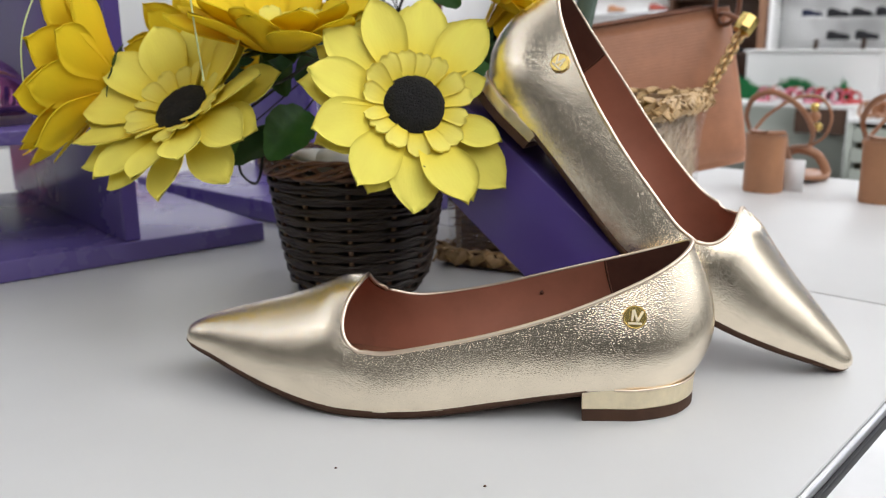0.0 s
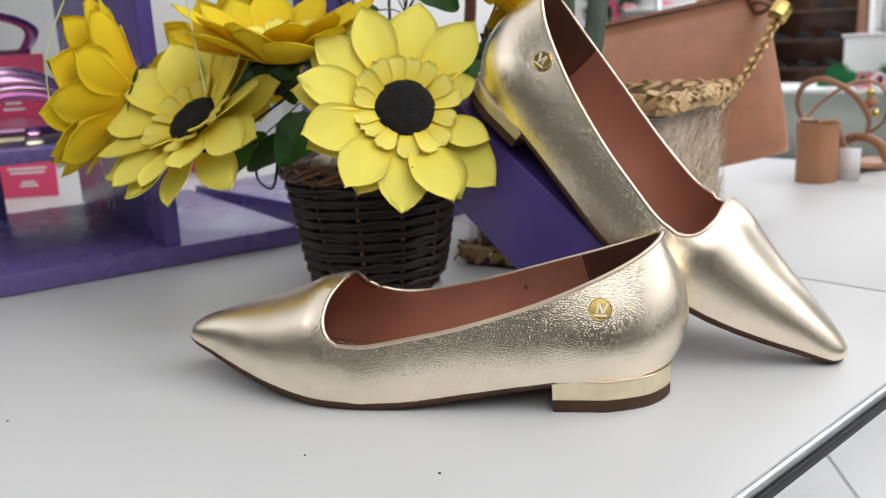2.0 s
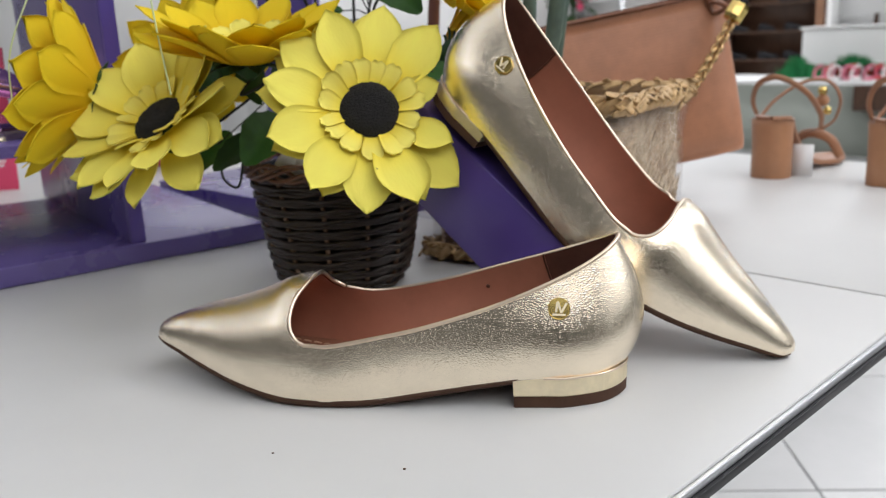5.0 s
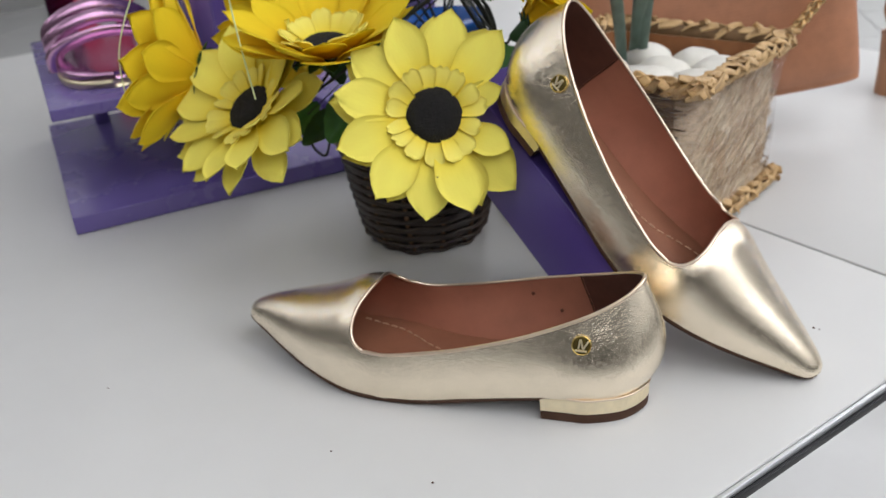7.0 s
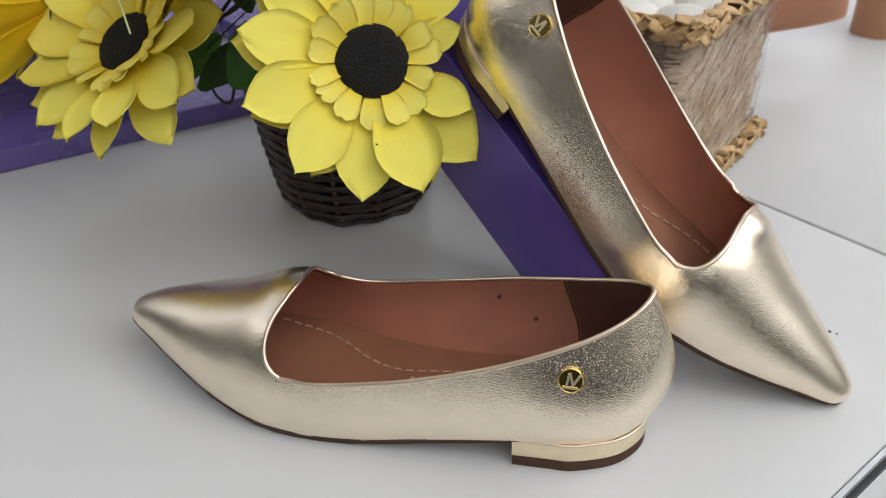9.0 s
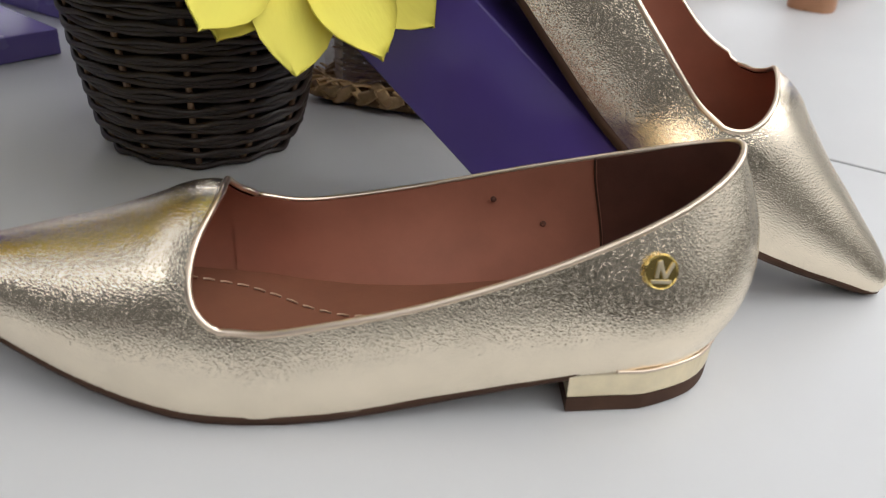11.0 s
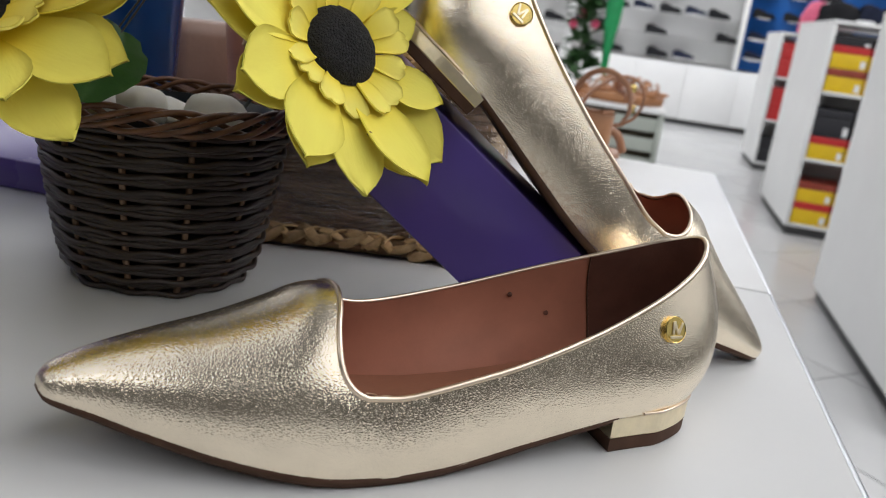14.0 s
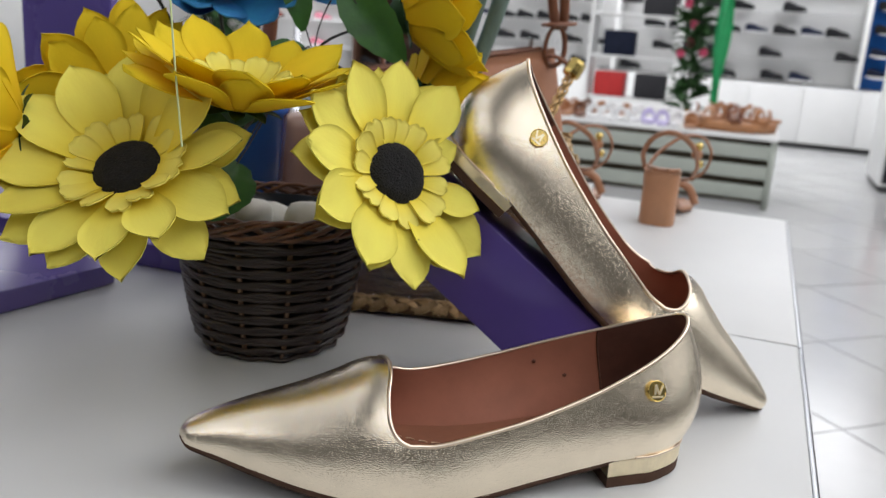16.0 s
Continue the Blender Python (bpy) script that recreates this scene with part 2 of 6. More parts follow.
CANE = material("dark_brown_cane", (0.034, 0.021, 0.015), rough=0.4, vary=0.35, vary_scale=120, stretch=(1, 1, 3), bump=0.3, bump_scale=700, bump_dist=0.0004)
CANE_RED = material("reddish_brown_cane", (0.16, 0.068, 0.03), rough=0.38, vary=0.35, vary_scale=120, bump=0.3, bump_scale=700, bump_dist=0.0004)
STAKE = material("brown_cane_stake", (0.26, 0.16, 0.10), rough=0.5, vary=0.3, vary_scale=90)
BASKET_IN = material("black_plastic_liner", (0.012, 0.012, 0.012), rough=0.3)
STONE = material("white_pebble", (0.76, 0.74, 0.68), rough=0.6, vary=0.15, vary_scale=30, bump=0.2, bump_scale=150, bump_dist=0.001)
STRAW = material("seagrass_straw", (0.88, 0.70, 0.48), rough=0.6, vary=0.7, vary_scale=40, color2=(0.44, 0.28, 0.15), stretch=(2, 2, 14), bump=0.8, bump_scale=120, bump_dist=0.003)
BRAID = material("plaited_seagrass", (0.74, 0.51, 0.26), rough=0.5, vary=0.45, vary_scale=90, color2=(0.44, 0.26, 0.10), bump=0.5, bump_scale=260, bump_dist=0.001, island=0.15)
FILM = clear_film("clear_cellophane", 0.14)
STEM = material("grey_green_stem", (0.13, 0.20, 0.17), rough=0.5, vary=0.25, vary_scale=30, stretch=(3, 3, 0.6))
TAN = material("tan_reptile_leather", (0.44, 0.195, 0.105), rough=0.36, vary=0.12, vary_scale=50, bump=0.16, bump_scale=105, bump_kind="wave", bump_dist=0.0008)
TAN_PLAIN = material("tan_leather", (0.36, 0.17, 0.09), rough=0.42, vary=0.14, vary_scale=60, bump=0.2, bump_scale=500, bump_dist=0.0004)
NUDE = material("nude_tan_leather", (0.46, 0.225, 0.115), rough=0.4, vary=0.1, vary_scale=40, bump=0.2, bump_scale=300, bump_dist=0.0004)
STRAP = material("brown_leather_strap", (0.20, 0.075, 0.035), rough=0.4, vary=0.2, vary_scale=60)
PINK_METAL = material("pink_metallic_leather", (0.62, 0.36, 0.55), rough=0.25, metal=1.0, vary=0.08, vary_scale=40)
PINK_CARD = material("pink_card", (0.75, 0.07, 0.16), rough=0.5, vary=0.04, vary_scale=10)
PAPER = material("white_paper", (0.82, 0.82, 0.82), rough=0.6, vary=0.03, vary_scale=20)
BLUE_POT = material("glossy_blue_pot", (0.015, 0.10, 0.38), rough=0.12, vary=0.1, vary_scale=20, coat=0.3)
BLUE_PETAL = material("blue_fabric_petal", (0.03, 0.17, 0.48), rough=0.6, vary=0.3, vary_scale=40, color2=(0.05, 0.36, 0.62), trans=0.2, island=0.2)
WALL = material("white_wall_paint", (0.78, 0.78, 0.77), rough=0.7, vary=0.03, vary_scale=2, bump=0.05, bump_scale=150)
# unseen surfaces, darkened to put a dark band in the gold's reflections
FRONT_WALL = material("dark_reflected_wall", (0.14, 0.135, 0.13), rough=0.7, vary=0.05, vary_scale=2)
CEILING = material("white_ceiling_paint", (0.5, 0.5, 0.495), rough=0.8, vary=0.03, vary_scale=2)
TILE = material("pale_grey_floor_tile", (0.54, 0.54, 0.535), rough=0.22, vary=0.05, vary_scale=4, island=0.05, rough_vary=0.05)
GROUT = material("grey_grout", (0.22, 0.22, 0.22), rough=0.9, vary=0.2, vary_scale=30)
WHITE_PANEL = material("white_lacquered_board", (0.82, 0.82, 0.81), rough=0.4, vary=0.03, vary_scale=3)
PLINTH = material("dark_plinth", (0.07, 0.07, 0.072), rough=0.6, vary=0.1, vary_scale=10)
BLUE_WALL = material("blue_painted_panel", (0.015, 0.13, 0.46), rough=0.5, vary=0.05, vary_scale=3)
DARK_WOOD = material("dark_brown_wood", (0.075, 0.036, 0.02), rough=0.45, vary=0.35, vary_scale=10, stretch=(8, 8, 0.8))
MID_WOOD = material("mid_brown_wood", (0.20, 0.10, 0.055), rough=0.45, vary=0.3, vary_scale=10, stretch=(8, 8, 0.8))
GREY_GREEN = material("grey_green_drawer_front", (0.40, 0.43, 0.38), rough=0.4, vary=0.05, vary_scale=5)
SLOT = material("brown_shadow_board", (0.15, 0.12, 0.08), rough=0.7, vary=0.1, vary_scale=8)
BRAID_CORE = material("dark_braid_core", (0.17, 0.095, 0.04), rough=0.7, vary=0.3, vary_scale=60)
CHAIN_GOLD = material("pale_gold_chain", (0.66, 0.45, 0.22), rough=0.24, metal=1.0, vary=0.08, vary_scale=60)
DARK_STRAW = material("dark_brown_straw", (0.36, 0.20, 0.10), rough=0.45, vary=0.7, vary_scale=34, color2=(0.10, 0.05, 0.025), stretch=(1, 1, 16), bump=0.7, bump_scale=90, bump_dist=0.003)
GREEN_FELT = material("bright_green_artificial_grass", (0.01, 0.22, 0.06), rough=0.8, vary=0.4, vary_scale=60, bump=1.0, bump_scale=200, bump_dist=0.01)
GREEN_CLOTH = material("green_satin_cloth", (0.02, 0.36, 0.12), rough=0.4, vary=0.2, vary_scale=12)
SHOE_BLACK = material("black_shoe_leather", (0.010, 0.010, 0.012), rough=0.7, spec=0.2, vary=0.3, vary_scale=20)
SHOE_NAVY = material("navy_shoe_canvas", (0.012, 0.016, 0.035), rough=0.8, spec=0.2, vary=0.3, vary_scale=20)
SHOE_RED = material("red_brown_shoe_leather", (0.30, 0.05, 0.03), rough=0.4, vary=0.2, vary_scale=20)
SHOE_PINK = material("pink_shoe_leather", (0.7, 0.22, 0.3), rough=0.4, vary=0.2, vary_scale=20)
SHOE_TAN = material("tan_shoe_leather", (0.42, 0.19, 0.08), rough=0.45, vary=0.25, vary_scale=20)
SHOE_SOLE = material("white_rubber_sole", (0.7, 0.7, 0.7), rough=0.6)
YELLOW_BOX = material("yellow_card_box", (0.78, 0.52, 0.01), rough=0.5, vary=0.06, vary_scale=10)
RED_BOX = material("red_card_lid", (0.55, 0.025, 0.025), rough=0.5, vary=0.08, vary_scale=10)
BLACK_BOX = material("black_card_box", (0.02, 0.02, 0.025), rough=0.5, vary=0.1, vary_scale=10)
CHROME = material("chrome_tube", (0.75, 0.76, 0.78), rough=0.12, metal=1.0)
GLASS_SHELF = clear_film("glass_shelf", 0.12)
LAMP_FACE = glowing("lit_lamp_diffuser", (0.98, 0.98, 1.0), 0.5)
LILAC = material("pale_lilac_fabric", (0.62, 0.56, 0.8), rough=0.7, vary=0.1, vary_scale=20)
PINK_PETAL = material("pink_fabric_petal", (0.75, 0.14, 0.25), rough=0.7, vary=0.2, vary_scale=40, trans=0.2, island=0.2)
TAUPE = material("taupe_leather", (0.30, 0.19, 0.14), rough=0.5, vary=0.1, vary_scale=30, bump=0.2, bump_scale=300)
NYLON = material("pale_nylon_thread", (0.75, 0.85, 0.45), rough=0.3)

# ---------------------------------------------------------------- the room
floor = thing("floor", ROOM, "pale grey ceramic floor tiles with thin grey joints", "floor", kind="structure")
part("screed", box(-8.0, 3.2, -3.0, 10.98, -0.1, -0.003), GROUT, floor)
ceiling = part("ceiling", box(-8.1, 3.3, -3.1, 11.0, CEIL, CEIL + 0.1), CEILING, m=ROOM)
tagged(ceiling, "plain white painted shop ceiling", "ceiling", kind="structure")
for nm, b in (("wall_back", (-8.1, 3.3, 10.98, 11.1)), ("wall_front", (-8.1, 3.3, -3.1, -3.0)), ("wall_side_a", (-8.1, -8.0, -3.0, 10.98)), ("wall_side_b", (3.2, 3.3, -3.0, -0.15)), ("wall_side_c", (3.2, 3.3, -0.15, 10.98))):
    # these two stay out of view; their dark grey only shapes reflections
    dark = nm in ("wall_front", "wall_side_b")
    wl = part(nm, box(*b, 0, CEIL), FRONT_WALL if dark else WALL, m=ROOM)
    tagged(wl, "plain unseen shop wall, kept dark for the gold's reflections" if dark else "plain white painted shop wall", "wall", kind="structure")

# added band, out of view: darkens low reflections in the shoes
dark_band = part("wainscot", box(3.185, 3.1995, -0.149, 10.97, 0.0, 1.08, 0.003), FRONT_WALL, m=ROOM)
tagged(dark_band, "added dark band low on the unseen white wall, for reflections", "wainscot", kind="structure")

# assumed ceiling lamps, added out of view: long lit panels in rows
lamp_mesh = mesh("diffuser", *box(-0.74, 0.74, -0.64, 0.64, -0.02, -0.012), smooth=False)
lamp_body = mesh("housing", *box(-0.77, 0.77, -0.67, 0.67, -0.011, 0.0, 0.004), smooth=False)
# powers tuned for table brightness and for what the gold reflects
# watts of each lamp, row by row from the shop front (s) and across it (w)
WATTS = {-2.3: {-4.6: 13.0, -1.9: 10.0, 0.8: 4.0, 2.4: 12.0}, -0.9: {-4.6: 4.0, -1.9: 1.5, 0.8: 5.0, 2.4: 14.0}, 0.53: {-4.6: 3.0, -1.9: 1.5, 0.8: 11.0, 2.4: 12.0}, 2.0: {-4.6: 4.0, -1.9: 3.0, 0.8: 20.0, 2.4: 36.0}, 4.3: {}, 6.9: {}, 9.3: {}}
FAR = {4.3: 27.0, 6.9: 25.0, 9.3: 64.0}
for w in (-7.0, -4.6, -1.9, 0.8, 2.4):
    for s in sorted(WATTS):
        if (w > 2 and s > 3) or (w < -6 and s < 3):
            continue
        lt = thing("ceiling_light", room(w, s, CEIL - 0.002), "assumed rectangular ceiling light, added out of view", "ceiling light", "ceiling lights")
        link("housing", lamp_body, WHITE_PANEL, lt)
        link("diffuser", lamp_mesh, LAMP_FACE, lt, "lit white diffuser")
        ld = bpy.data.lights.new("lamp", "AREA")
        ld.shape, ld.size, ld.size_y, ld.energy, ld.color = "RECTANGLE", 1.48, 1.28, WATTS[s].get(w) or FAR[s] * (0.5 if w < -6 else 1.0), (0.97, 0.98, 1.015)
        lo = new("lamp", ld)
        lo.matrix_basis = room(w, s, CEIL - 0.03)

# ---------------------------------------------------------------- display tables
def display_table(s0, s1, w0, w1, label):
    t = thing("display_table", room(0, 0, 0), label, "display table", "white display tables")
    part("tabletop", box(w0, w1, s0, s1, TABLE - 0.0088, TABLE, 0.0010), WHITE_TOP, t, "smooth white laminate top")
    part("edge_trim", box(w1 + 0.0002, w1 + 0.0030, s0, s1, TABLE - 0.0046, TABLE - 0.0009, 0.0008), ALU, t, "thin aluminium edge trim")
    part("edge_strip", box(w1 + 0.0004, w1 + 0.0046, s0, s1, TABLE - 0.0092, TABLE - 0.0048, 0.0005), BLACK, t, "black rubber edge strip")
    for a in (w0 + 0.12, w1 - 0.65):
        for b in (s0 + 0.12, s1 - 0.12):
            part("leg", box(a - 0.03, a + 0.03, b - 0.03, b + 0.03, 0, TABLE - 0.0089, 0.003), WHITE_PANEL, t)
    return t


display_table(-0.35, 0.5722, -1.5, -0.0920, "white laminate display table with a metal edge trim")
display_table(0.575, 1.10, -1.5, -0.0920, "white laminate display table butted against another")

# ---------------------------------------------------------------- the gold pointed flats
# u runs from the toe tip to the heel, v to the outer side, z up from the ground; millimetres in the profiles
FE_U = (7, 9, 14, 23.5, 41, 65, 90, 110, 135, 172, 207, 232)
FE_OUT = (0.5, 6.5, 10.5, 15.2, 24.0, 34.4, 41.4, 42.7, 40.6, 35.6, 31.6, 27.5)
FE_IN = (-0.5, -6.3, -10.2, -14.2, -21.3, -29.0, -34.2, -34.8, -33.0, -30.5, -29.5, -26.5)
FE_Z = (21.0, 20.1, 19.2, 17.4, 13.4, 8.5, 4.8, 3.8, 4.2, 9.2, 14.2, 15.0)
RIDGE_U = (7, 9, 14, 23.5, 41, 62, 80, 88, 96, 102)
RIDGE_Z = (24.0, 27.0, 30.0, 33.8, 39.0, 44.7, 51.4, 55.2, 56.8, 56.0)
TOP_OUT = ((106, 37.8, 30.2), (118, 39.6, 30.8), (140, 38.8, 35.2), (165, 35.6, 40.4), (198, 29.3, 49.8), (228, 21.6, 61.6), (246, 12.2, 70.6))
TOP_IN = ((106, -29.5, 36.6), (118, -31.0, 36.6), (140, -32.6, 39.4), (165, -32.4, 44.8), (195, -27.8, 54.2), (226, -19.0, 64.8), (246, -10.6, 72.6))
TOP_BACK = (253.6, 0.8, 77.0)
SPLIT = 0.374
SPLIT_IN = 0.53


def bez(p, t):
    a, b, c, d = p
    k = 1 - t
    return tuple(k ** 3 * a[i] + 3 * k * k * t * b[i] + 3 * k * t * t * c[i] + t ** 3 * d[i] for i in range(len(a)))


def arch(u, side):
    """Half of the vamp's arch at u: from the feather edge to the ridge, as a Bezier in (v, z)."""
    f = interp(u, FE_U, FE_OUT if side > 0 else FE_IN)
    z0, z1 = interp(u, FE_U, FE_Z), interp(u, RIDGE_U, RIDGE_Z)
    mid = (interp(u, FE_U, FE_OUT) + interp(u, FE_U, FE_IN)) / 2
    h = z1 - z0
    return ((f, z0), (f + side * 0.055 * h + side * 0.6, z0 + 0.49 * h), (mid + (f - mid) * 0.74, z0 + 0.98 * h), (mid, z1))


def throat(t, side):
    """Where the vamp ends, for each height t on the arch: cut back a little beside the tongue."""
    if side < 0:
        return interp(t, (0.0, SPLIT_IN, 0.62, 0.72, 0.85, 1.0), (106, 106, 100.8, 99.2, 100.4, 101.6))
    return interp(t, (0.0, SPLIT, 0.39, 0.415, 0.45, 0.50, 0.57, 0.7, 0.85, 1.0), (106, 106, 103.7, 101.3, 99.3, 98.0, 97.4, 98.0, 100.2, 101.6))


def shoe_geometry():
    mm = 0.001
    ns = 30
    geo = {}
    # vamp: one sheet from the outer feather edge over the ridge to the inner one
    low, upward = [j / 12 for j in range(13)], [(j / 20) ** 1.6 for j in range(1, 21)]
    cols = [(+1, SPLIT * t) for t in low] + [(+1, SPLIT + (1 - SPLIT) * t) for t in upward]
    cols += [(-1, SPLIT_IN + (1 - SPLIT_IN) * t) for t in reversed(upward[:-1])] + [(-1, SPLIT_IN * t) for t in reversed(low)]
    rows = []
    for i in range(ns + 1):
        q = (i / ns) ** 1.6
        row = []
        for side, t in cols:
            u = 7 + q * (throat(t, side) - 7)
            v, z = bez(arch(u, side), t)
            row.append((u * mm, v * mm, z * mm))
        rows.append(row)
    geo["vamp"] = rows
    # quarters: walls from the throat's outer corner round the heel to the inner one
    top = smooth_path([TOP_OUT[0]] + list(TOP_OUT[1:]) + [TOP_BACK] + list(reversed(TOP_IN)), 8)
    foot = [(u, interp(u, FE_U, FE_OUT), interp(u, FE_U, FE_Z)) for u in (106, 118, 140, 168, 205, 232)]
    foot_in = [(u, interp(u, FE_U, FE_IN), interp(u, FE_U, FE_Z)) for u in (106, 118, 140, 168, 205, 232)]
    feather = smooth_path(foot + [(249, 17.8, 15.3), (257.6, 0.5, 15.6)] + [(249, -16.8, 15.3)] + list(reversed(foot_in)), 8)

    def at(path, f):
        x = f * (len(path) - 1)
        i = min(int(x), len(path) - 2)
        return path[i].lerp(path[i + 1], x - i)

    nw = 72
    nt2 = 12
    first, last = arch(106, 1), arch(106, -1)
    walls = []
    for i in range(nw + 1):
        f = i / nw
        T, F = at(top, f), at(feather, f)
        heel = max(0.0, (F.x - 205) / 50)
        out = Vector((0, 1 if f < 0.5 else -1, 0)).lerp(Vector((1, F.y / 60, 0)), min(1, heel)).normalized()
        h = T.z - F.z
        low = 3.0 + 13.0 * heel
        high = 3.0 + 7.5 * heel
        c = (F, F + out * low * 0.9 + Vector((0, 0, 0.36 * h)), T + out * high + Vector((0, 0, -0.36 * h)), T)
        col = []
        for j in range(nt2 + 1):
            t = j / nt2
            p = Vector(bez(tuple(tuple(q) for q in c), t))
            # melt into the vamp's arch at both ends
            for a, sp, w in ((first, SPLIT, max(0.0, 1 - f / 0.10)), (last, SPLIT_IN, max(0.0, 1 - (1 - f) / 0.12))):
                if w > 0:
                    k = w * w * (3 - 2 * w)
                    q = bez(a, t * sp)
                    p = p.lerp(Vector((p.x, q[0], q[1])), k)
            col.append(tuple(x * mm for x in p))
        walls.append(col)
    geo["walls"] = walls
    # the closed top line: binding
    rim = [Vector(c[-1]) for c in walls]
    back = []
    for side, t in [(-1, SPLIT_IN + (1 - SPLIT_IN) * k) for k in upward] + [(1, SPLIT + (1 - SPLIT) * k) for k in reversed(upward[:-1])]:
        u = throat(t, side)
        v, z = bez(arch(u, side), t)
        back.append(Vector((u * mm, v * mm, z * mm)))
    geo["rim"] = rim + back
    geo["feather"] = [Vector(c[0]) for c in walls]
    return geo


SHOE = shoe_geometry()


def flexed(geo, spring):
    """The toe bent upwards where it carries the shoe's weight, the tongue sunk a little."""
    if not spring:
        return geo
    out = []
    for v in geo[0]:
        sink = 0.0
        if v[0] < 0.112:
            sink = 0.0045 * min(1.0, max(0.0, (v[2] - 0.034) / 0.022)) * min(1.0, max(0.0, (v[0] - 0.05) / 0.05))
        out.append(Vector((v[0], v[1], v[2] + spring * (max(0.0, 0.075 - v[0]) / 0.068) ** 2 - sink)))
    return out, geo[1]


def flipped(geo, flip):
    if not flip:
        return geo
    return [Vector((v[0], -v[1], v[2])) for v in geo[0]], [f[::-1] for f in geo[1]]


def pointed_flat(m, flip, label, badge_at, spring=0.0, tip=(0.0, 5.8)):
    """A pointed ballet flat. flip gives the other foot; tip is where the worn heel tip begins and ends, in mm."""
    mm = 0.001
    shoe = thing("pointed_flat_shoe", m, label, "shoe", "pair of gold flats")
    vamp_rows, wall_cols = SHOE["vamp"], SHOE["walls"]

    def put(name, geo, mat, parent=shoe, lab="", sm=True):
        return part(name, flipped(flexed(geo, spring), flip), mat, parent, lab, smooth=sm)

    v = grid(vamp_rows)
    w = grid(wall_cols)
    w = w[0], [f[::-1] for f in w[1]]
    upper = put("upper", join(v, w), GOLD, shoe, "grained champagne gold leather upper")
    # weld the two sheets where they meet
    bm = bmesh.new()
    bm.from_mesh(upper.data)
    bmesh.ops.remove_doubles(bm, verts=bm.verts[:], dist=0.0004)
    bmesh.ops.recalc_face_normals(bm, faces=bm.faces[:])
    bm.to_mesh(upper.data)
    bm.free()
    upper.data.polygons.foreach_set("use_smooth", [True] * len(upper.data.polygons))
    put("binding", tube(SHOE["rim"], 0.00105, 8, closed=True), GOLD_SMOOTH, shoe, "smooth gold binding round the opening")

    # lining: the walls set inwards, in three runs
    def inward(col, d, lean=1.0):
        out = []
        for k, p in enumerate(col):
            p = Vector(p)
            low = 1 - k / (len(col) - 1)
            c = Vector((min(p.x, 0.225), 0.003, p.z))
            dirn = c - p
            dirn.z = 0
            out.append(p + dirn.normalized() * (d + 0.0055 * lean * low ** 1.5))
        return out
    inner = [inward(c, 0.0014, min(1.0, min(k, len(wall_cols) - 1 - k) / 14)) for k, c in enumerate(wall_cols)]
    n = len(inner)

    def ahead(last):
        """One more column, under the vamp's own lining."""
        return [Vector((p.x - 0.010, p.y * 0.985, p.z)) for p in last]
    a, b = int(n * 0.338), int(n * 0.662)
    for name, seg, mat, lab in (("quarter_lining", [ahead(inner[0])] + inner[:a + 1], LINING, "rosy brown smooth lining"), ("heel_lining", inner[a:b + 1], COUNTER_LINING, "dark brown suede heel lining"), ("quarter_lining", inner[b:] + [ahead(inner[-1])], LINING, "rosy brown smooth lining")):
        put(name, grid(seg), mat, shoe, lab)
    vl = [[Vector(p) + Vector((-0.0005, 0, -0.0012)) for p in r] for r in vamp_rows[12:]]
    vl = [[Vector((p.x, p.y * 0.965, p.z)) for p in r] for r in vl]
    put("vamp_lining", grid(vl), LINING, shoe)
    # seam line of the heel lining on both sides
    for k in (a, b):
        col = [Vector(p) + (Vector((0.15, 0, p[2])) - Vector(p)).normalized() * 0.0007 for p in inner[k]]
        put("lining_seam", tube(col, 0.0004, 5), SOLE, shoe)

    # two small dark stains on the inner lining
    if flip:
        for q in (Vector((0.1853, -0.0260, 0.0416)), Vector((0.2030, -0.0205, 0.0339))):
            pt = min((Vector(p) for c in inner[b:] for p in c), key=lambda p: (p - q).length)
            put("stain", moved(lathe([(0.0011, -0.0002), (0.0009, 0.0004), (0.0001, 0.0005)], 9), Matrix.Translation(Vector((q.x, pt.y + 0.0004, q.z))) @ pose(0, 0, 0, -90, 0, 0)), COUNTER_LINING, shoe)

    def sock_z(u):
        return interp(u, FE_U, FE_Z) + interp(u, (60, 110, 160, 200, 250), (3.0, 2.2, 1.2, 0.8, 0.6))

    # sock: the surface that the foot stands on
    sock_rows = []
    us = [60, 80, 100, 120, 140, 160, 180, 200, 220, 235, 246, 252]
    for u in us:
        o, i = interp(u, FE_U, FE_OUT), interp(u, FE_U, FE_IN)
        if u > 232:
            k = math.sqrt(max(0.0, 1 - ((u - 232) / 22.5) ** 2))
            o, i = 27.5 * k, -26.5 * k
        z = sock_z(u)
        mid, hw = (o + i) / 2, (o - i) / 2 - 1.0
        sock_rows.append([(u * mm, (mid + hw * c) * mm, z * mm) for c in [x / 6 for x in range(-6, 7)]])
    g = grid(sock_rows)
    sock = put("insole", (g[0], [f[::-1] for f in g[1]]), SOCK, shoe, "brown insole with pale stitching")

    # stitching: a row of short dashes round the forepart of the insole
    line = [(u, interp(u, (70, 98, 112, 124, 140, 154, 172, 215), (26.0, 25.5, 20.5, 14.0, 8.5, 8.2, 9.5, 10.5))) for u in range(74, 190, 2)]
    for sgn in (1, -1):
        for k in range(0, len(line) - 2, 3):
            (u0, c0), (u1, c1) = line[k], line[k + 2]
            shift = (interp(u0, FE_U, FE_OUT) + interp(u0, FE_U, FE_IN)) / 2
            p0 = Vector((u0, shift * 0.5 + sgn * c0, sock_z(u0) + 0.5)) * mm
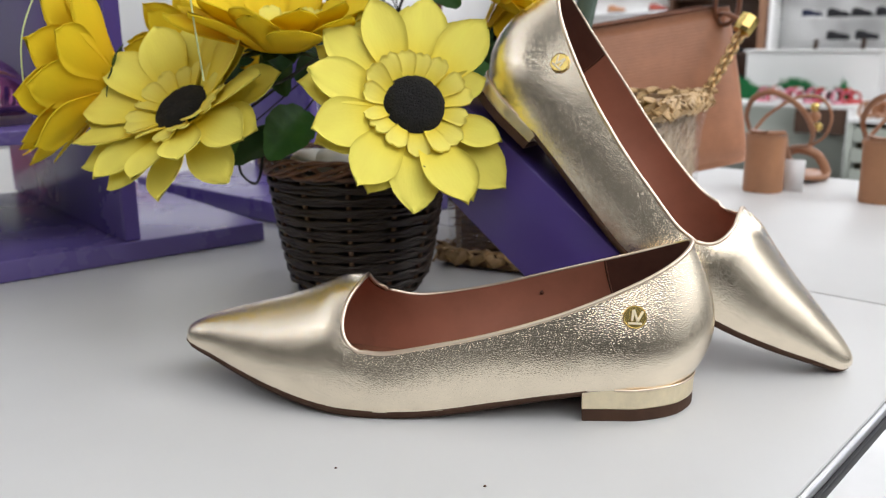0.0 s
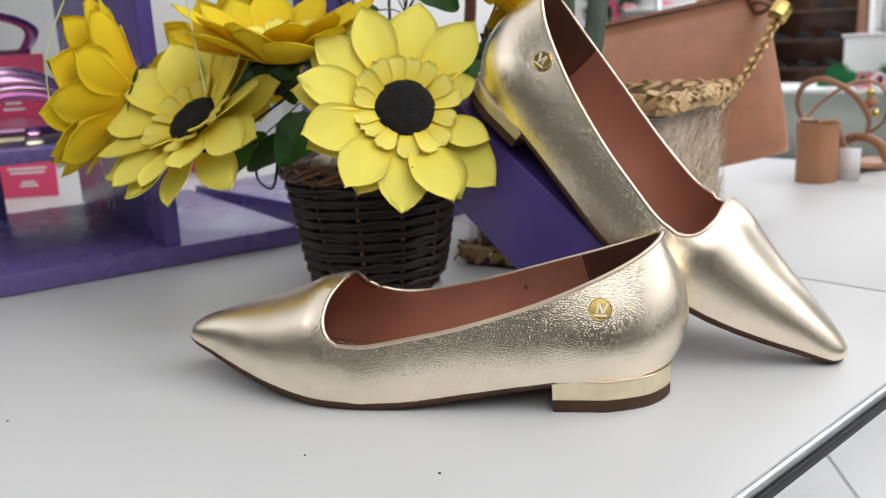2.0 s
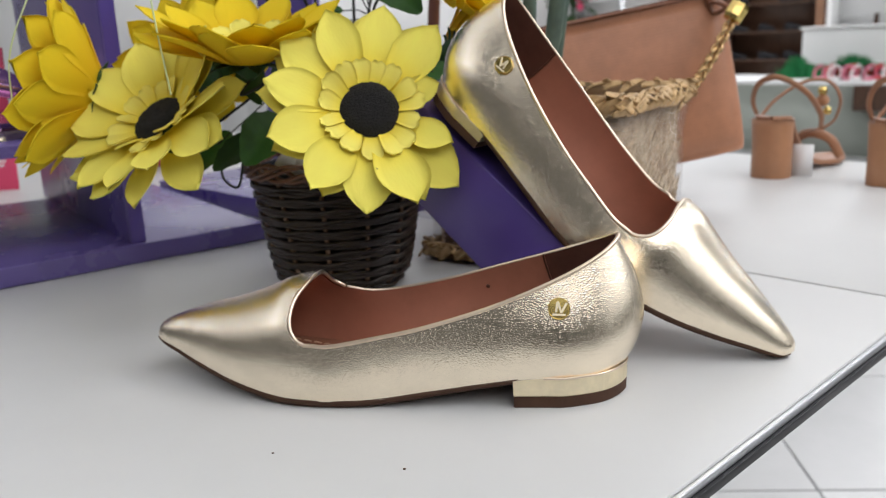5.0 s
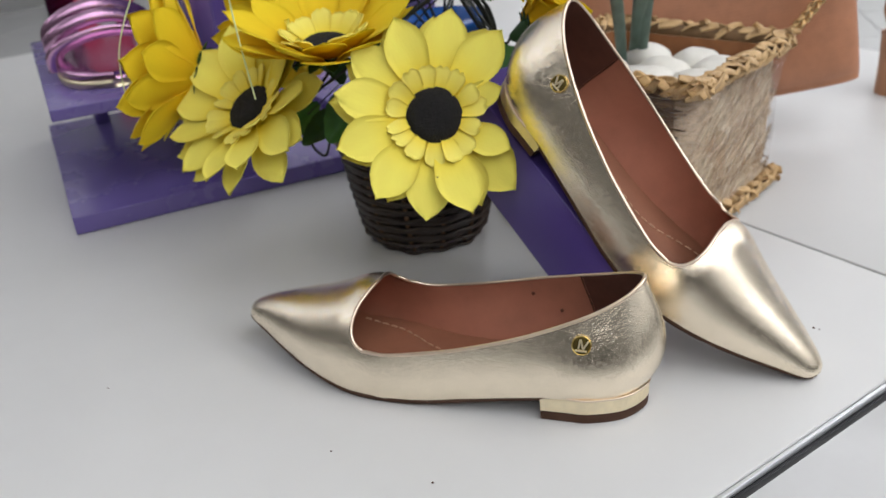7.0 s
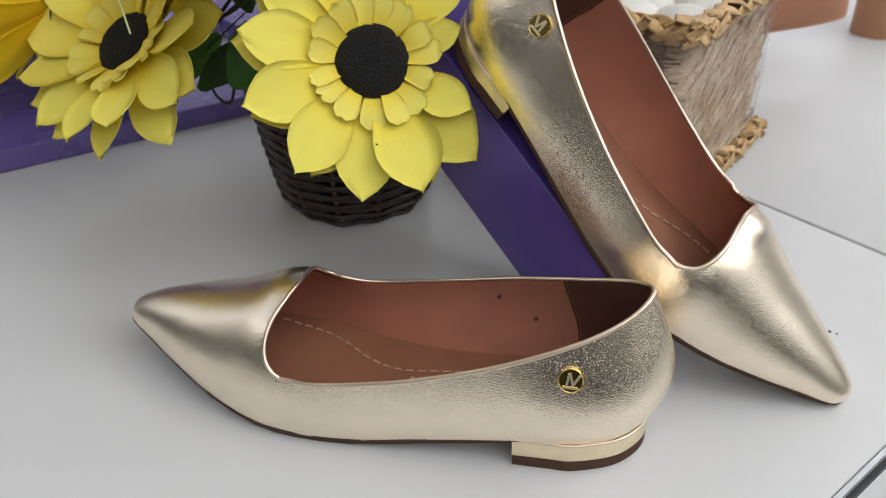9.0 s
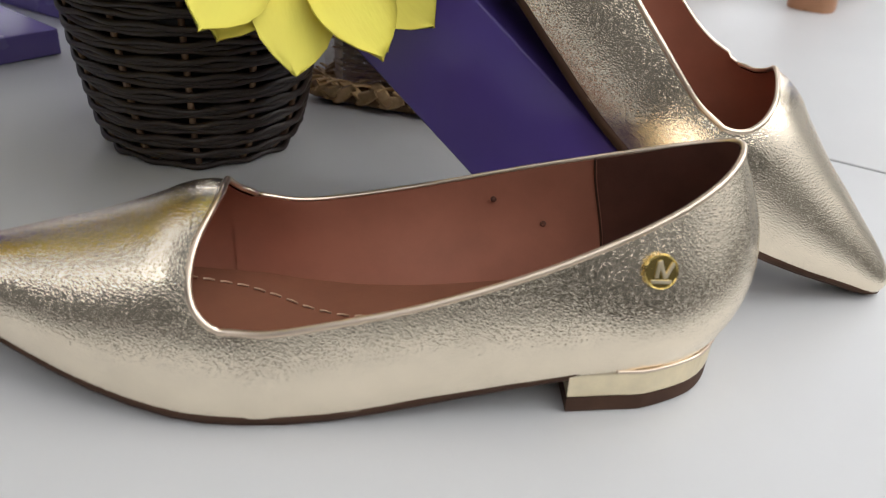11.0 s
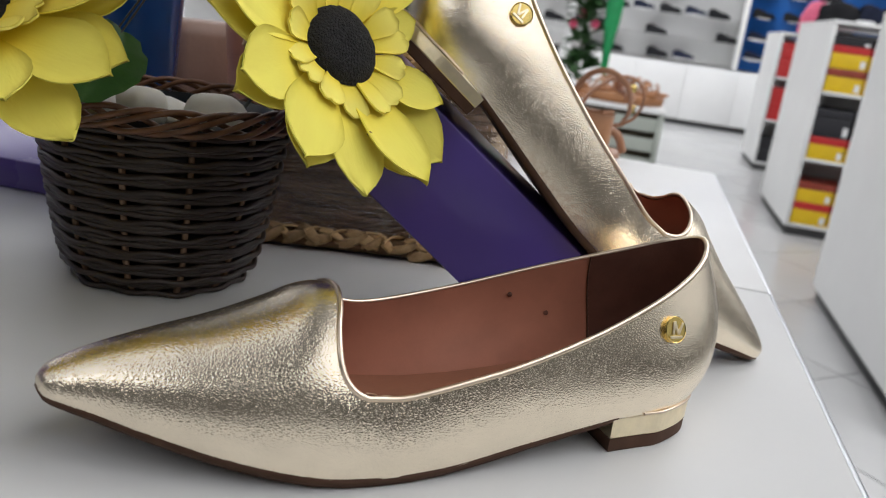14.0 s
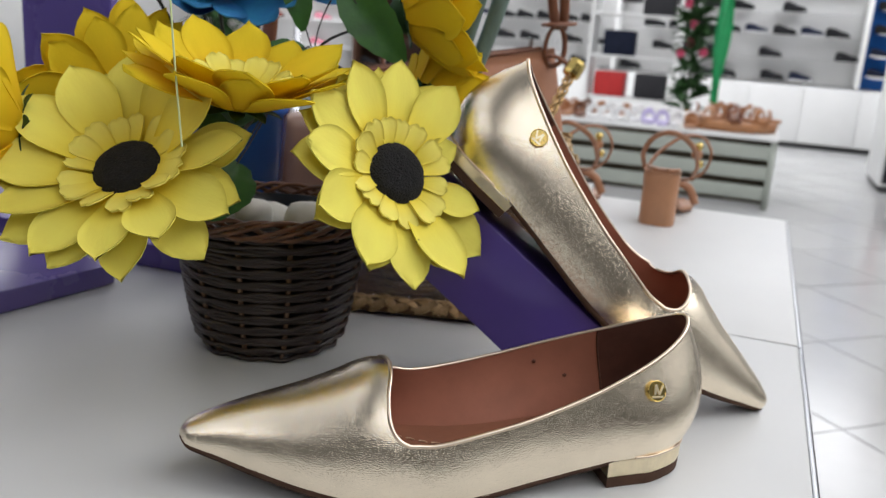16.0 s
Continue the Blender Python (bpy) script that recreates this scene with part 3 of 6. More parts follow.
            p1 = Vector((u1, shift * 0.5 + sgn * c1, sock_z(u1) + 0.5)) * mm
            put("stitch", tube([p0, (p0 + p1) / 2 + Vector((0, 0, 0.0003)), p1], 0.0004, 5), THREAD, sock)
    # printed mark on the insole, as plain bars
    for k in range(5):
        u = 151 + k * 4.2
        z = sock_z(u) + 0.5
        put("printed_bar", box((u - 0.8) * mm, (u + 0.8) * mm, -2 * mm, 9 * mm, z * mm, (z + 0.15) * mm), THREAD, sock, sm=False)

    # outsole: a thin sheet under the feather edge, from the toe to the heel's front, and on to the back under the arch
    outline = []
    us = [7.2, 8, 9, 11, 14, 18, 23.5, 31, 40, 52, 65, 78, 90, 100, 110, 122, 135, 150, 172, 190, 207, 220, 232]
    for u in us:
        outline.append((u, interp(u, FE_U, FE_OUT), interp(u, FE_U, FE_IN), interp(u, FE_U, FE_Z)))
    top_r, bot_r = [], []
    for u, o, i, z in outline:
        mid, hw = (o + i) / 2, (o - i) / 2
        thick = interp(u, (0, 30, 90, 150, 207, 232), (1.8, 3.0, 3.4, 2.8, 2.0, 2.0))
        top_r.append([((u - 0.4) * mm, (mid + c * (hw + 0.25)) * mm, (z + 0.4) * mm) for c in (-1, -0.5, 0, 0.5, 1)])
        bot_r.append([((u + 0.6) * mm, (mid + c * (hw - 0.9)) * mm, (z - thick) * mm) for c in (-1, -0.5, 0, 0.5, 1)])
    nu = len(top_r)
    P = [list(t) + list(reversed(b)) for t, b in zip(top_r, bot_r)]
    g = grid(P, wrap_v=True)
    k = len(P[0])
    faces = [f[::-1] for f in g[1]] + [tuple(range(k)), tuple((nu - 1) * k + j for j in reversed(range(k)))]
    put("outsole", (g[0], faces), SOLE, shoe, "thin brown sole")

    # heel: a low block wrapped in gold leather on a brown top piece
    plan = smooth_path([(220, 29.9, 0), (232, 28.0, 0), (249.5, 18.0, 0), (258.0, 0.5, 0), (249.5, -17.0, 0), (232, -27.0, 0), (220, -28.4, 0)], 6)
    plan = [Vector((205.8, 31.5, 0))] + plan + [Vector((205.8, -29.4, 0))]

    def heel_ring(z, grow):
        return [((228 + (p.x - 228) * (1 + grow / 26)) * mm, (1 + (p.y - 1) * (1 + grow / 30)) * mm, z * mm) for p in reversed(plan)]

    def solid(rings):
        P = rings
        vs, fs = grid(P, wrap_v=True)
        k = len(P[0])
        fs = list(fs) + [tuple(reversed(range(k))), tuple((len(P) - 1) * k + j for j in range(k))]
        return vs, [f for f in fs]
    heel = put("heel", solid([heel_ring(tip[1], -0.3), heel_ring(tip[1] + 0.5, 0.0), heel_ring(14.0, 0.1), heel_ring(15.2, -0.4)]), GOLD_HEEL, shoe, "low gold-wrapped block heel", sm=False)
    put("top_piece", solid([heel_ring(tip[0], -0.7), heel_ring(tip[0] + 0.6, -0.2), heel_ring(tip[1] - 0.01, -0.1)]), SOLE, heel, "brown rubber heel tip", sm=False)
    ring = heel_ring(15.0, 0.15)
    put("heel_piping", tube(smooth_path(ring[1:-1], 2), 0.0006, 6), GOLD_SMOOTH, heel)

    # badge on the outer side near the heel
    best = min((Vector(p) for c in wall_cols[:n // 2] for p in c), key=lambda p: (p - Vector(badge_at)).length)
    i = min(range(n // 2), key=lambda q: min((Vector(p) - best).length for p in wall_cols[q]))
    j = min(range(len(wall_cols[i])), key=lambda q: (Vector(wall_cols[i][q]) - best).length)
    du = Vector(wall_cols[i + 1][j]) - Vector(wall_cols[i - 1][j])
    dz = Vector(wall_cols[i][j + 1]) - Vector(wall_cols[i][j - 1])
    nrm = du.cross(dz).normalized()
    if nrm.y < 0:
        nrm = -nrm
    ax = Vector((-1, 0, 0)) + nrm * nrm.x
    ax.normalize()
    fr = Matrix((ax, nrm.cross(ax), nrm)).transposed().to_4x4()
    fr.translation = best + nrm * 0.0006
    disc = lathe([(0.0044, -0.0006), (0.0051, 0.0), (0.0051, 0.0009), (0.0049, 0.0011), (0.0047, 0.0010), (0.0045, 0.0008), (0.0001, 0.0008)], 32)
    badge = put("badge", moved(disc, fr), GOLD_METAL, shoe, "round polished gold metal badge", sm=False)
    strokes = []
    for (x0, y0), (x1, y1) in (((-0.0034, 0.0026), (-0.0010, -0.0018)), ((-0.0010, -0.0018), (0.0006, 0.0032)), ((0.0008, 0.0030), (0.0014, -0.0018)), ((-0.0030, -0.0028), (0.0030, -0.0028))):
        d = Vector((x1 - x0, y1 - y0, 0))
        bar = box(0, d.length, -0.0005, 0.0005, 0.0007, 0.0013, 0.0001)
        strokes.append(moved(bar, Matrix.Translation((x0, y0, 0)) @ pose(0, 0, 0, 0, 0, math.degrees(math.atan2(d.y, d.x)))))
    put("badge_relief", moved(join(*strokes), fr), GOLD_HEEL, badge, sm=False)
    return shoe


AX = math.degrees(math.atan2(-0.1473, 0.9891))
pointed_flat(pose(-0.138, 0.408, TABLE, 0, 0, AX), True, "champagne gold grained leather pointed flat standing on the white table", (0.2268, 0.034, 0.0508))
SHOE2 = Matrix(((-0.693, -0.4413, 0.5701, 0.1977), (0.3613, -0.8969, -0.2549, 0.4085), (0.6238, 0.0293, 0.781, 0.7772), (0, 0, 0, 1)))
pointed_flat(SHOE2, False, "champagne gold pointed flat propped heel-up against a purple block", (0.2205, 0.034, 0.0512), 0.0045, (3.6, 8.4))

# ---------------------------------------------------------------- purple block that props the second shoe
def purple_block():
    a, b = Vector((-0.0057, 0.4967, 0.8842)), Vector((0.0731, 0.4441, 0.8145))
    c, d = Vector((0.036, 0.4679, 0.9098)), Vector((0.0956, 0.4176, 0.8505))
    along = ((b - a).normalized() + (d - c).normalized()).normalized()
    wide = (c - a) - along * (c - a).dot(along)
    width = wide.length
    wide.normalize()
    back = wide.cross(along)
    if back.y < 0:
        back = -back
    m = Matrix((along, wide, back)).transposed().to_4x4()
    # the low end meets the table
    low = a + along * ((TABLE + 0.0008 - a.z) / along.z)
    m.translation = low
    if m.to_3x3().determinant() < 0:
        m = m @ Matrix.Diagonal((1, 1, -1, 1))
    t = thing("display_block", m, "glossy purple slanted display block behind the shoes", "display block")
    L = 0.175
    zs = 1 if (m.to_3x3() @ Vector((0, 0, 1))).y > 0 else -1
    part("body", box(-L, 0.0, 0, width, min(0, zs * 0.05), max(0, zs * 0.05), 0.0012), PURPLE_BOX, t)
    return t


purple_block()


# ---------------------------------------------------------------- woven flower basket
def cane_basket(m):
    t = thing("wicker_basket", m, "dark brown woven wicker flower basket with a plaited reddish rim", "basket")
    H = 0.086

    def radius(z):
        return interp(z, (0.0, 0.006, 0.014, 0.045, 0.086), (0.038, 0.045, 0.049, 0.055, 0.0615))
    inner = [(radius(z) - 0.0035, z) for z in (0.003, 0.012, 0.03, 0.06, 0.088)]
    part("liner", lathe(inner + [(r - 0.0008, z) for r, z in reversed(inner)], 40), BASKET_IN, t, "black plastic liner")
    cols = 12
    for k in range(cols):
        a = 2 * math.pi * k / cols
        part("stake", tube([((radius(z) - 0.0012) * math.cos(a), (radius(z) - 0.0012) * math.sin(a), z) for z in (0.002, 0.01, 0.025, 0.05, 0.088)], 0.0016, 6), STAKE, t)
    rows, pitch = 11, 0.0076
    rnd = random.Random(21)
    steps = cols * 10
    for r in range(rows):
        z0 = 0.0042 + r * pitch
        wob = rnd.uniform(0, 6.28)
        # two strands part round every stake, a third lies between the rows
        for sgn in (1, -1, 0):
            path = []
            for k in range(steps):
                a = 2 * math.pi * k / steps
                c = math.cos(cols * a)
                if sgn:
                    z = z0 + sgn * (0.0020 + 0.0006 * c)
                    rr = radius(z0) + 0.0004 * c + sgn * 0.0005 * math.cos(cols * a / 2)
                else:
                    z = z0 + pitch / 2
                    rr = radius(z) - 0.0006 + 0.0008 * math.cos(cols * a / 2 + r * math.pi)
                path.append((rr * math.cos(a), rr * math.sin(a), min(H, z + 0.0003 * math.sin(5 * a + wob + sgn))))
            part("weaver", tube(path, 0.00155, 6, closed=True), CANE, t)
    # plaited rim
    for k in range(5):
        path = []
        off = rnd.uniform(-0.25, 0.25)
        for j in range(160):
            a = 2 * math.pi * j / 160
            ph = 5 * a + k * 2 * math.pi / 5 + off + 0.3 * math.sin(3 * a + k)
            rr = 0.0630 + 0.0026 * math.cos(ph)
            path.append((rr * math.cos(a), rr * math.sin(a), H + 0.0030 + 0.0052 * math.sin(ph)))
        part("rim_strand", tube(path, 0.0015, 7, closed=True), CANE_RED, t, "reddish brown plaited cane")
    return t


BX, BY = -0.060, 0.575
cane_basket(pose(BX, BY, TABLE))


def pebble(name, c, r, seed, label, group, mat):
    rnd = random.Random(seed)
    bm = bmesh.new()
    bmesh.ops.create_icosphere(bm, subdivisions=3, radius=1)
    off = Vector((rnd.random() * 9, rnd.random() * 9, rnd.random() * 9))
    for v in bm.verts:
        k = 1 + 0.22 * noise.noise(v.co * 1.1 + off)
        v.co = Vector((v.co.x * r[0] * k, v.co.y * r[1] * k, v.co.z * r[2] * k))
    me = bpy.data.meshes.new(name)
    bm.to_mesh(me)
    bm.free()
    me.polygons.foreach_set("use_smooth", [True] * len(me.polygons))
    ob = link(name, me, mat, m=pose(*c, 0, 0, rnd.random() * 360))
    return tagged(ob, label, "pebble", group)


for k, (dx, dy, r) in enumerate(((-0.0145, -0.012, 0.0155), (0.018, -0.024, 0.0195), (-0.034, 0.016, 0.018), (0.002, 0.010, 0.019))):
    pebble("white_pebble", (BX + dx, BY + dy, TABLE + (0.0885, 0.0875, 0.0835, 0.080)[k]), (r, r * 0.8, 0.0115), 30 + k, "smooth off-white pebble in the flower basket", "pebbles in the flower basket", STONE)
soil = part("foam_filler", lathe([(0.045, 0.05), (0.05, 0.068), (0.02, 0.072), (0.001, 0.073)], 28), BASKET_IN, m=pose(BX, BY, TABLE))
tagged(soil, "black foam filler inside the flower basket", "filler")


# ---------------------------------------------------------------- artificial sunflowers
def petal_mesh(name, length, width, curl, tip, cup, seed, mat, nu=10, nv=6, thick=0.0006):
    """A cloth petal from the origin along +x, face up along +z."""
    rnd = random.Random(seed)
    twist = rnd.uniform(-0.22, 0.22)
    bend = rnd.uniform(-0.07, 0.07)
    lip = rnd.uniform(-0.16, 0.10)
    fold = rnd.uniform(0.03, 0.10)
    nod = rnd.uniform(-0.05, 0.05)
    skew = rnd.uniform(-0.12, 0.12)
    notch = rnd.uniform(0.0, 0.13)

    def at(i, j):
        q = i / nu
        c = j / nv * 2 - 1
        if tip:
            hw = interp(q, (0, 0.25, 0.48, 0.64, 0.8, 0.92, 1.0), (0.40, 0.68, 0.95, 1.0, 0.80, 0.42, 0.03))
            x = length * (q - 0.02 * c * c * q)
        else:
            hw = interp(q, (0, 0.3, 0.65, 0.86, 0.95, 1.0), (0.42, 0.72, 1.0, 0.96, 0.78, 0.46))
            x = length * (q - notch * math.exp(-(c / 0.3) ** 2) * q ** 5)
        y = (c + skew * (1 - c * c) * q * q) * hw * width / 2
        z = (curl + nod) * length * (q * q * q) + cup * length * math.sin(q * 1.9)
        z += fold * width * abs(c) ** 1.3 * hw * (1 - 0.5 * q) + lip * width * c * c * q * q * 0.6
        z += twist * y * q
        return Vector((x, y + bend * length * q * q, z))
    top = [[at(i, j) for j in range(nv + 1)] for i in range(nu + 1)]
    bot = [[p - Vector((0, 0, thick)) for p in r] for r in top]
    vt, ft = grid(top)
    vb, fb = grid(bot)
    n = len(vt)
    fs = list(ft) + [tuple(i + n for i in f[::-1]) for f in fb]
    ring = [j for j in range(nv + 1)] + [i * (nv + 1) + nv for i in range(1, nu + 1)] + [nu * (nv + 1) + j for j in reversed(range(nv))] + [i * (nv + 1) for i in reversed(range(1, nu))]
    for k in range(len(ring)):
        a, b = ring[k], ring[(k + 1) % len(ring)]
        fs.append((b, a, a + n, b + n))
    me = mesh(name, vt + vb, fs)
    me.materials.append(mat)
    return me


OUTER = [petal_mesh("petal", 0.045, 0.0242, 0.0, True, 0.03, 100 + k, PETAL) for k in range(8)]
DEEP = [petal_mesh("petal", 0.045, 0.025, 0.06, True, 0.10, 200 + k, PETAL_DEEP) for k in range(6)]
INNER = [petal_mesh("inner_petal", 0.0168, 0.0108, 0.05, False, 0.10, 300 + k, PETAL_IN, 7, 6, 0.0009) for k in range(6)]
SEPAL = petal_mesh("sepal", 0.02, 0.009, -0.2, True, 0.1, 400, LEAF_DARK)


def felt_disc(r):
    rnd = random.Random(5)
    P = []
    n, rings = 40, 8
    for i in range(rings + 1):
        q = i / rings
        P.append([(r * q * math.cos(2 * math.pi * k / n) * (1 + rnd.uniform(-0.012, 0.012)), r * q * math.sin(2 * math.pi * k / n) * (1 + rnd.uniform(-0.012, 0.012)), 0.0042 * (1 - q ** 5) + rnd.uniform(-0.0003, 0.0003)) for k in range(n)])
    vs, fs = grid(P, wrap_v=True)
    return vs, fs


GATHER = (Vector((-0.030, 0.600, 0.985)), Vector((0.0, 0.600, 0.920)))
ROOT = (BX + 0.030, BY + 0.012, TABLE + 0.066)


def sunflower(c, normal, roll, R, seed, label, outer=OUTER, cup=14.0, n_out=12, face=True, stem_to=None, disc_r=None, spread=0.13, tips=None):
    """c: the middle of the disc; normal: where it faces; tips: clockwise angle, radius and height in mm of each petal's tip, for two layers."""
    rnd = random.Random(seed)
    m = Vector(normal).to_track_quat("Z", "Y").to_matrix().to_4x4()
    m.translation = c
    m = m @ pose(0, 0, 0, 0, 0, roll)
    f = thing("artificial_sunflower", m, label, "artificial flower", "sunflowers in the basket")
    k = R / 0.0575
    dr = disc_r or 0.0172
    part("flower_disc", felt_disc(dr), DISC, f, "black felt flower centre")
    foot = dr * 0.85
    for layer, (z, up, off) in enumerate(((-0.0035, cup, 0.0), (-0.0065, cup - 8, spread))):
        for i in range(len(tips[layer]) if tips else n_out):
            if tips:
                a, reach, rise = -tips[layer][i][0], tips[layer][i][1] * 0.001 - foot, tips[layer][i][2] * 0.001 - z
                sc = math.hypot(reach, rise) / 0.0445
                tilt = math.degrees(math.atan2(rise, reach)) - 1.6
            else:
                a = 360 * (i + off) / n_out + rnd.uniform(-4, 4)
                sc = k * rnd.uniform(0.92, 1.08) * (0.98 if layer else 1.0)
                tilt = up + rnd.uniform(-6, 6)
            pm = pose(0, 0, z, 0, 0, a) @ pose(foot, 0, 0, 0, -tilt, 0) @ pose(0, 0, 0, rnd.uniform(-5, 5), 0, 0) @ Matrix.Scale(sc, 4)
            link("petal", rnd.choice(outer), None, f, m=pm)
    if face:
        for i in range(15):
            a = 360 * i / 15 + rnd.uniform(-4, 4)
            pm = pose(0, 0, -0.001 - 0.0008 * (i % 2), 0, 0, a) @ pose(dr * 0.80, 0, 0, 0, -((15 if cup < 20 else cup + 10) + rnd.uniform(-7, 9)), 0) @ pose(0, 0, 0, rnd.uniform(-12, 12), 0, 0) @ Matrix.Scale(k * rnd.uniform(0.92, 1.1), 4)
            link("inner_petal", rnd.choice(INNER), None, f, m=pm)
    for i in range(9):
        pm = pose(0, 0, -0.010, 0, 0, 40 * i) @ pose(0.005, 0, 0, 0, -(cup - (8 if cup < 20 else 22)), 0) @ Matrix.Scale(k * (1.05 if cup < 20 else 0.8), 4)
        link("sepal", SEPAL, None, f, m=pm)
    part("calyx", lathe([(0.002, -0.019), (0.006 * k, -0.015), (0.011 * k, -0.0095), (0.012 * k, -0.006), (0.001, -0.005)], 16), LEAF_DARK, f, "dark green calyx")
    if stem_to:
        inv = m.inverted()
        part("stem", tube(smooth_path([(0, 0, -0.018), (0, 0, -0.026)] + [tuple(inv @ Vector(g)) for g in (*GATHER, stem_to)], 8), 0.0010, 6), WIRE, f)
    return f


TIPS_A = (((31, 51, 6), (47, 67, -2), (75, 64.6, 13), (100, 64.7, 7.8), (131, 62.3, 14), (163, 62.2, 13), (197, 60, 14.5), (223, 62.6, 9), (250, 61.4, 10), (284, 64.3, 6), (314, 63.7, 9), (342, 44, 3)),
          ((40, 62, -7), (70, 62, 4), (94, 61, 1), (125, 60, 5), (157, 61, 4), (190, 63.3, 6), (217, 61, 1), (244, 60, 2), (277, 61, -2), (306, 61, 1)))
TIPS_B = (((16, 63.3, -2), (48, 59, 7), (78, 59.5, 6), (111, 62.5, 3.4), (140, 64, 11.7), (167, 64.7, 17), (196, 66, 22), (226, 64, 20), (255, 67, 15), (284, 61, 19), (312, 57, 23), (344, 62, 9)),
          ((7, 62, -5), (39, 60.5, -19), (71, 60.7, -11), (105, 62, -3.4), (132, 66.5, 0), (158, 62, 7), (184, 62, 12), (211, 62, 12), (240, 60, 9), (270, 60, 9), (299, 58, 13), (333, 63, -2)))
sunflower((-0.0155, 0.4605, 0.9335), (0.247, -0.849, 0.467), 0, 0.0605, 11, "large yellow cloth sunflower facing out over the basket rim", cup=9, tips=TIPS_A, stem_to=ROOT)
sunflower((-0.1500, 0.4835, 0.9315), (-0.369, -0.566, 0.737), 0, 0.0635, 12, "large yellow cloth sunflower leaning out of the basket", cup=14, tips=TIPS_B, stem_to=ROOT)
sunflower((-0.209, 0.519, 0.946), (-0.88, -0.2, 0.25), 20, 0.068, 13, "yellow cloth sunflower turned sideways, seen at its edge", outer=DEEP, cup=30, stem_to=ROOT)
sunflower((-0.093, 0.494, 0.970), (0.06, -0.17, 0.98), 0, 0.065, 14, "deep yellow cloth sunflower facing upwards", outer=DEEP, cup=25, stem_to=ROOT)
sunflower((0.018, 0.545, 1.018), (0.86, -0.22, 0.30), 8, 0.060, 15, "deep yellow cloth sunflower turned to the side on a tall stem", outer=DEEP, cup=34, stem_to=ROOT)
sunflower((0.035, 0.555, 0.962), (0.75, 0.35, 0.1), 5, 0.046, 16, "small drooping yellow cloth sunflower at the back", outer=DEEP, cup=40, stem_to=ROOT)
sunflower((-0.150, 0.575, 0.955), (-0.45, 0.72, 0.45), 0, 0.058, 17, "yellow cloth sunflower facing the back of the table", outer=DEEP, cup=20, stem_to=ROOT)


def leaf_mesh(length, width, seed):
    rnd = random.Random(seed)
    nu, nv = 12, 6

    def at(i, j):
        q = i / nu
        c = j / nv * 2 - 1
        hw = math.sin(math.pi * min(1.0, q * 0.94 + 0.03)) ** 0.7 * (1 - 0.25 * q)
        saw = 1 + 0.06 * (i % 2) * abs(c) ** 6
        y = c * hw * width / 2 * saw
        z = 0.18 * width * abs(c) * hw - 0.35 * length * q * q * 0.6 + 0.03 * width * math.sin(q * 26) * abs(c)
        return Vector((length * q, y, z))
    top = [[at(i, j) for j in range(nv + 1)] for i in range(nu + 1)]
    bot = [[p - Vector((0, 0, 0.0005)) for p in r] for r in top]
    vt, ft = grid(top)
    vb, fb = grid(bot)
    n = len(vt)
    return vt + vb, list(ft) + [tuple(i + n for i in f[::-1]) for f in fb]


def leaf(base, tip, up, width, seed, mat=LEAF):
    base, tip = Vector(base), Vector(tip)
    d = tip - base
    L = d.length
    x = d.normalized()
    z = Vector(up)
    z = (z - x * z.dot(x)).normalized()
    m = Matrix((x, z.cross(x), z)).transposed().to_4x4()
    m.translation = base
    lf = thing("leaf_spray", m, "green cloth leaf on a thin wire stem", "artificial leaf", "leaves in the basket")
    part("leaf", leaf_mesh(L, width, seed), mat, lf)
    inv = m.inverted()
    part("stem", tube(smooth_path([(L * 0.25, 0, -0.001), (0, 0, 0)] + [tuple(inv @ Vector(g)) for g in (*GATHER, ROOT)], 6), 0.0005, 5), WIRE, lf)


for k, (b, tp, up, wd, mt) in enumerate((
        ((-0.088, 0.538, 0.925), (-0.104, 0.505, 0.903), (0.2, -0.9, 0.4), 0.034, LEAF),
        ((-0.100, 0.535, 0.912), (-0.128, 0.510, 0.900), (0, -0.7, 0.6), 0.024, LEAF_DARK),
        ((-0.105, 0.540, 0.968), (-0.100, 0.520, 0.938), (-0.3, -0.8, 0.2), 0.026, LEAF_DARK),
        ((-0.070, 0.560, 0.965), (-0.090, 0.530, 0.950), (0.2, -0.6, 0.7), 0.022, LEAF_DARK),
        ((0.010, 0.540, 0.955), (0.036, 0.515, 0.935), (0, -0.8, 0.5), 0.022, LEAF),
        ((-0.028, 0.548, 1.030), (0.006, 0.525, 0.990), (-0.5, -0.7, 0.4), 0.032, LEAF),
        ((-0.045, 0.562, 0.992), (-0.078, 0.555, 0.985), (0, -0.5, 0.8), 0.022, LEAF),
        ((-0.125, 0.545, 0.915), (-0.150, 0.530, 0.893), (0, -0.7, 0.6), 0.020, LEAF),
        ((-0.055, 0.575, 1.045), (-0.045, 0.560, 1.005), (0, -0.8, 0.4), 0.022, LEAF),
)):
    leaf(b, tp, up, wd, 50 + k, mt)

# loose nylon threads of the price tags
for pts in (((-0.232, 0.470, 0.935), (-0.228, 0.47, 0.975), (-0.205, 0.475, 1.02), (-0.19, 0.485, 1.05)),
            ((-0.126, 0.449, 0.947), (-0.129, 0.447, 0.985), (-0.131, 0.447, 1.02), (-0.132, 0.45, 1.06))):
    th = part("nylon_thread", tube(smooth_path(pts, 8), 0.0005, 5), NYLON)
    tagged(th, "thin pale nylon tag thread hanging among the flowers", "thread", "nylon threads")
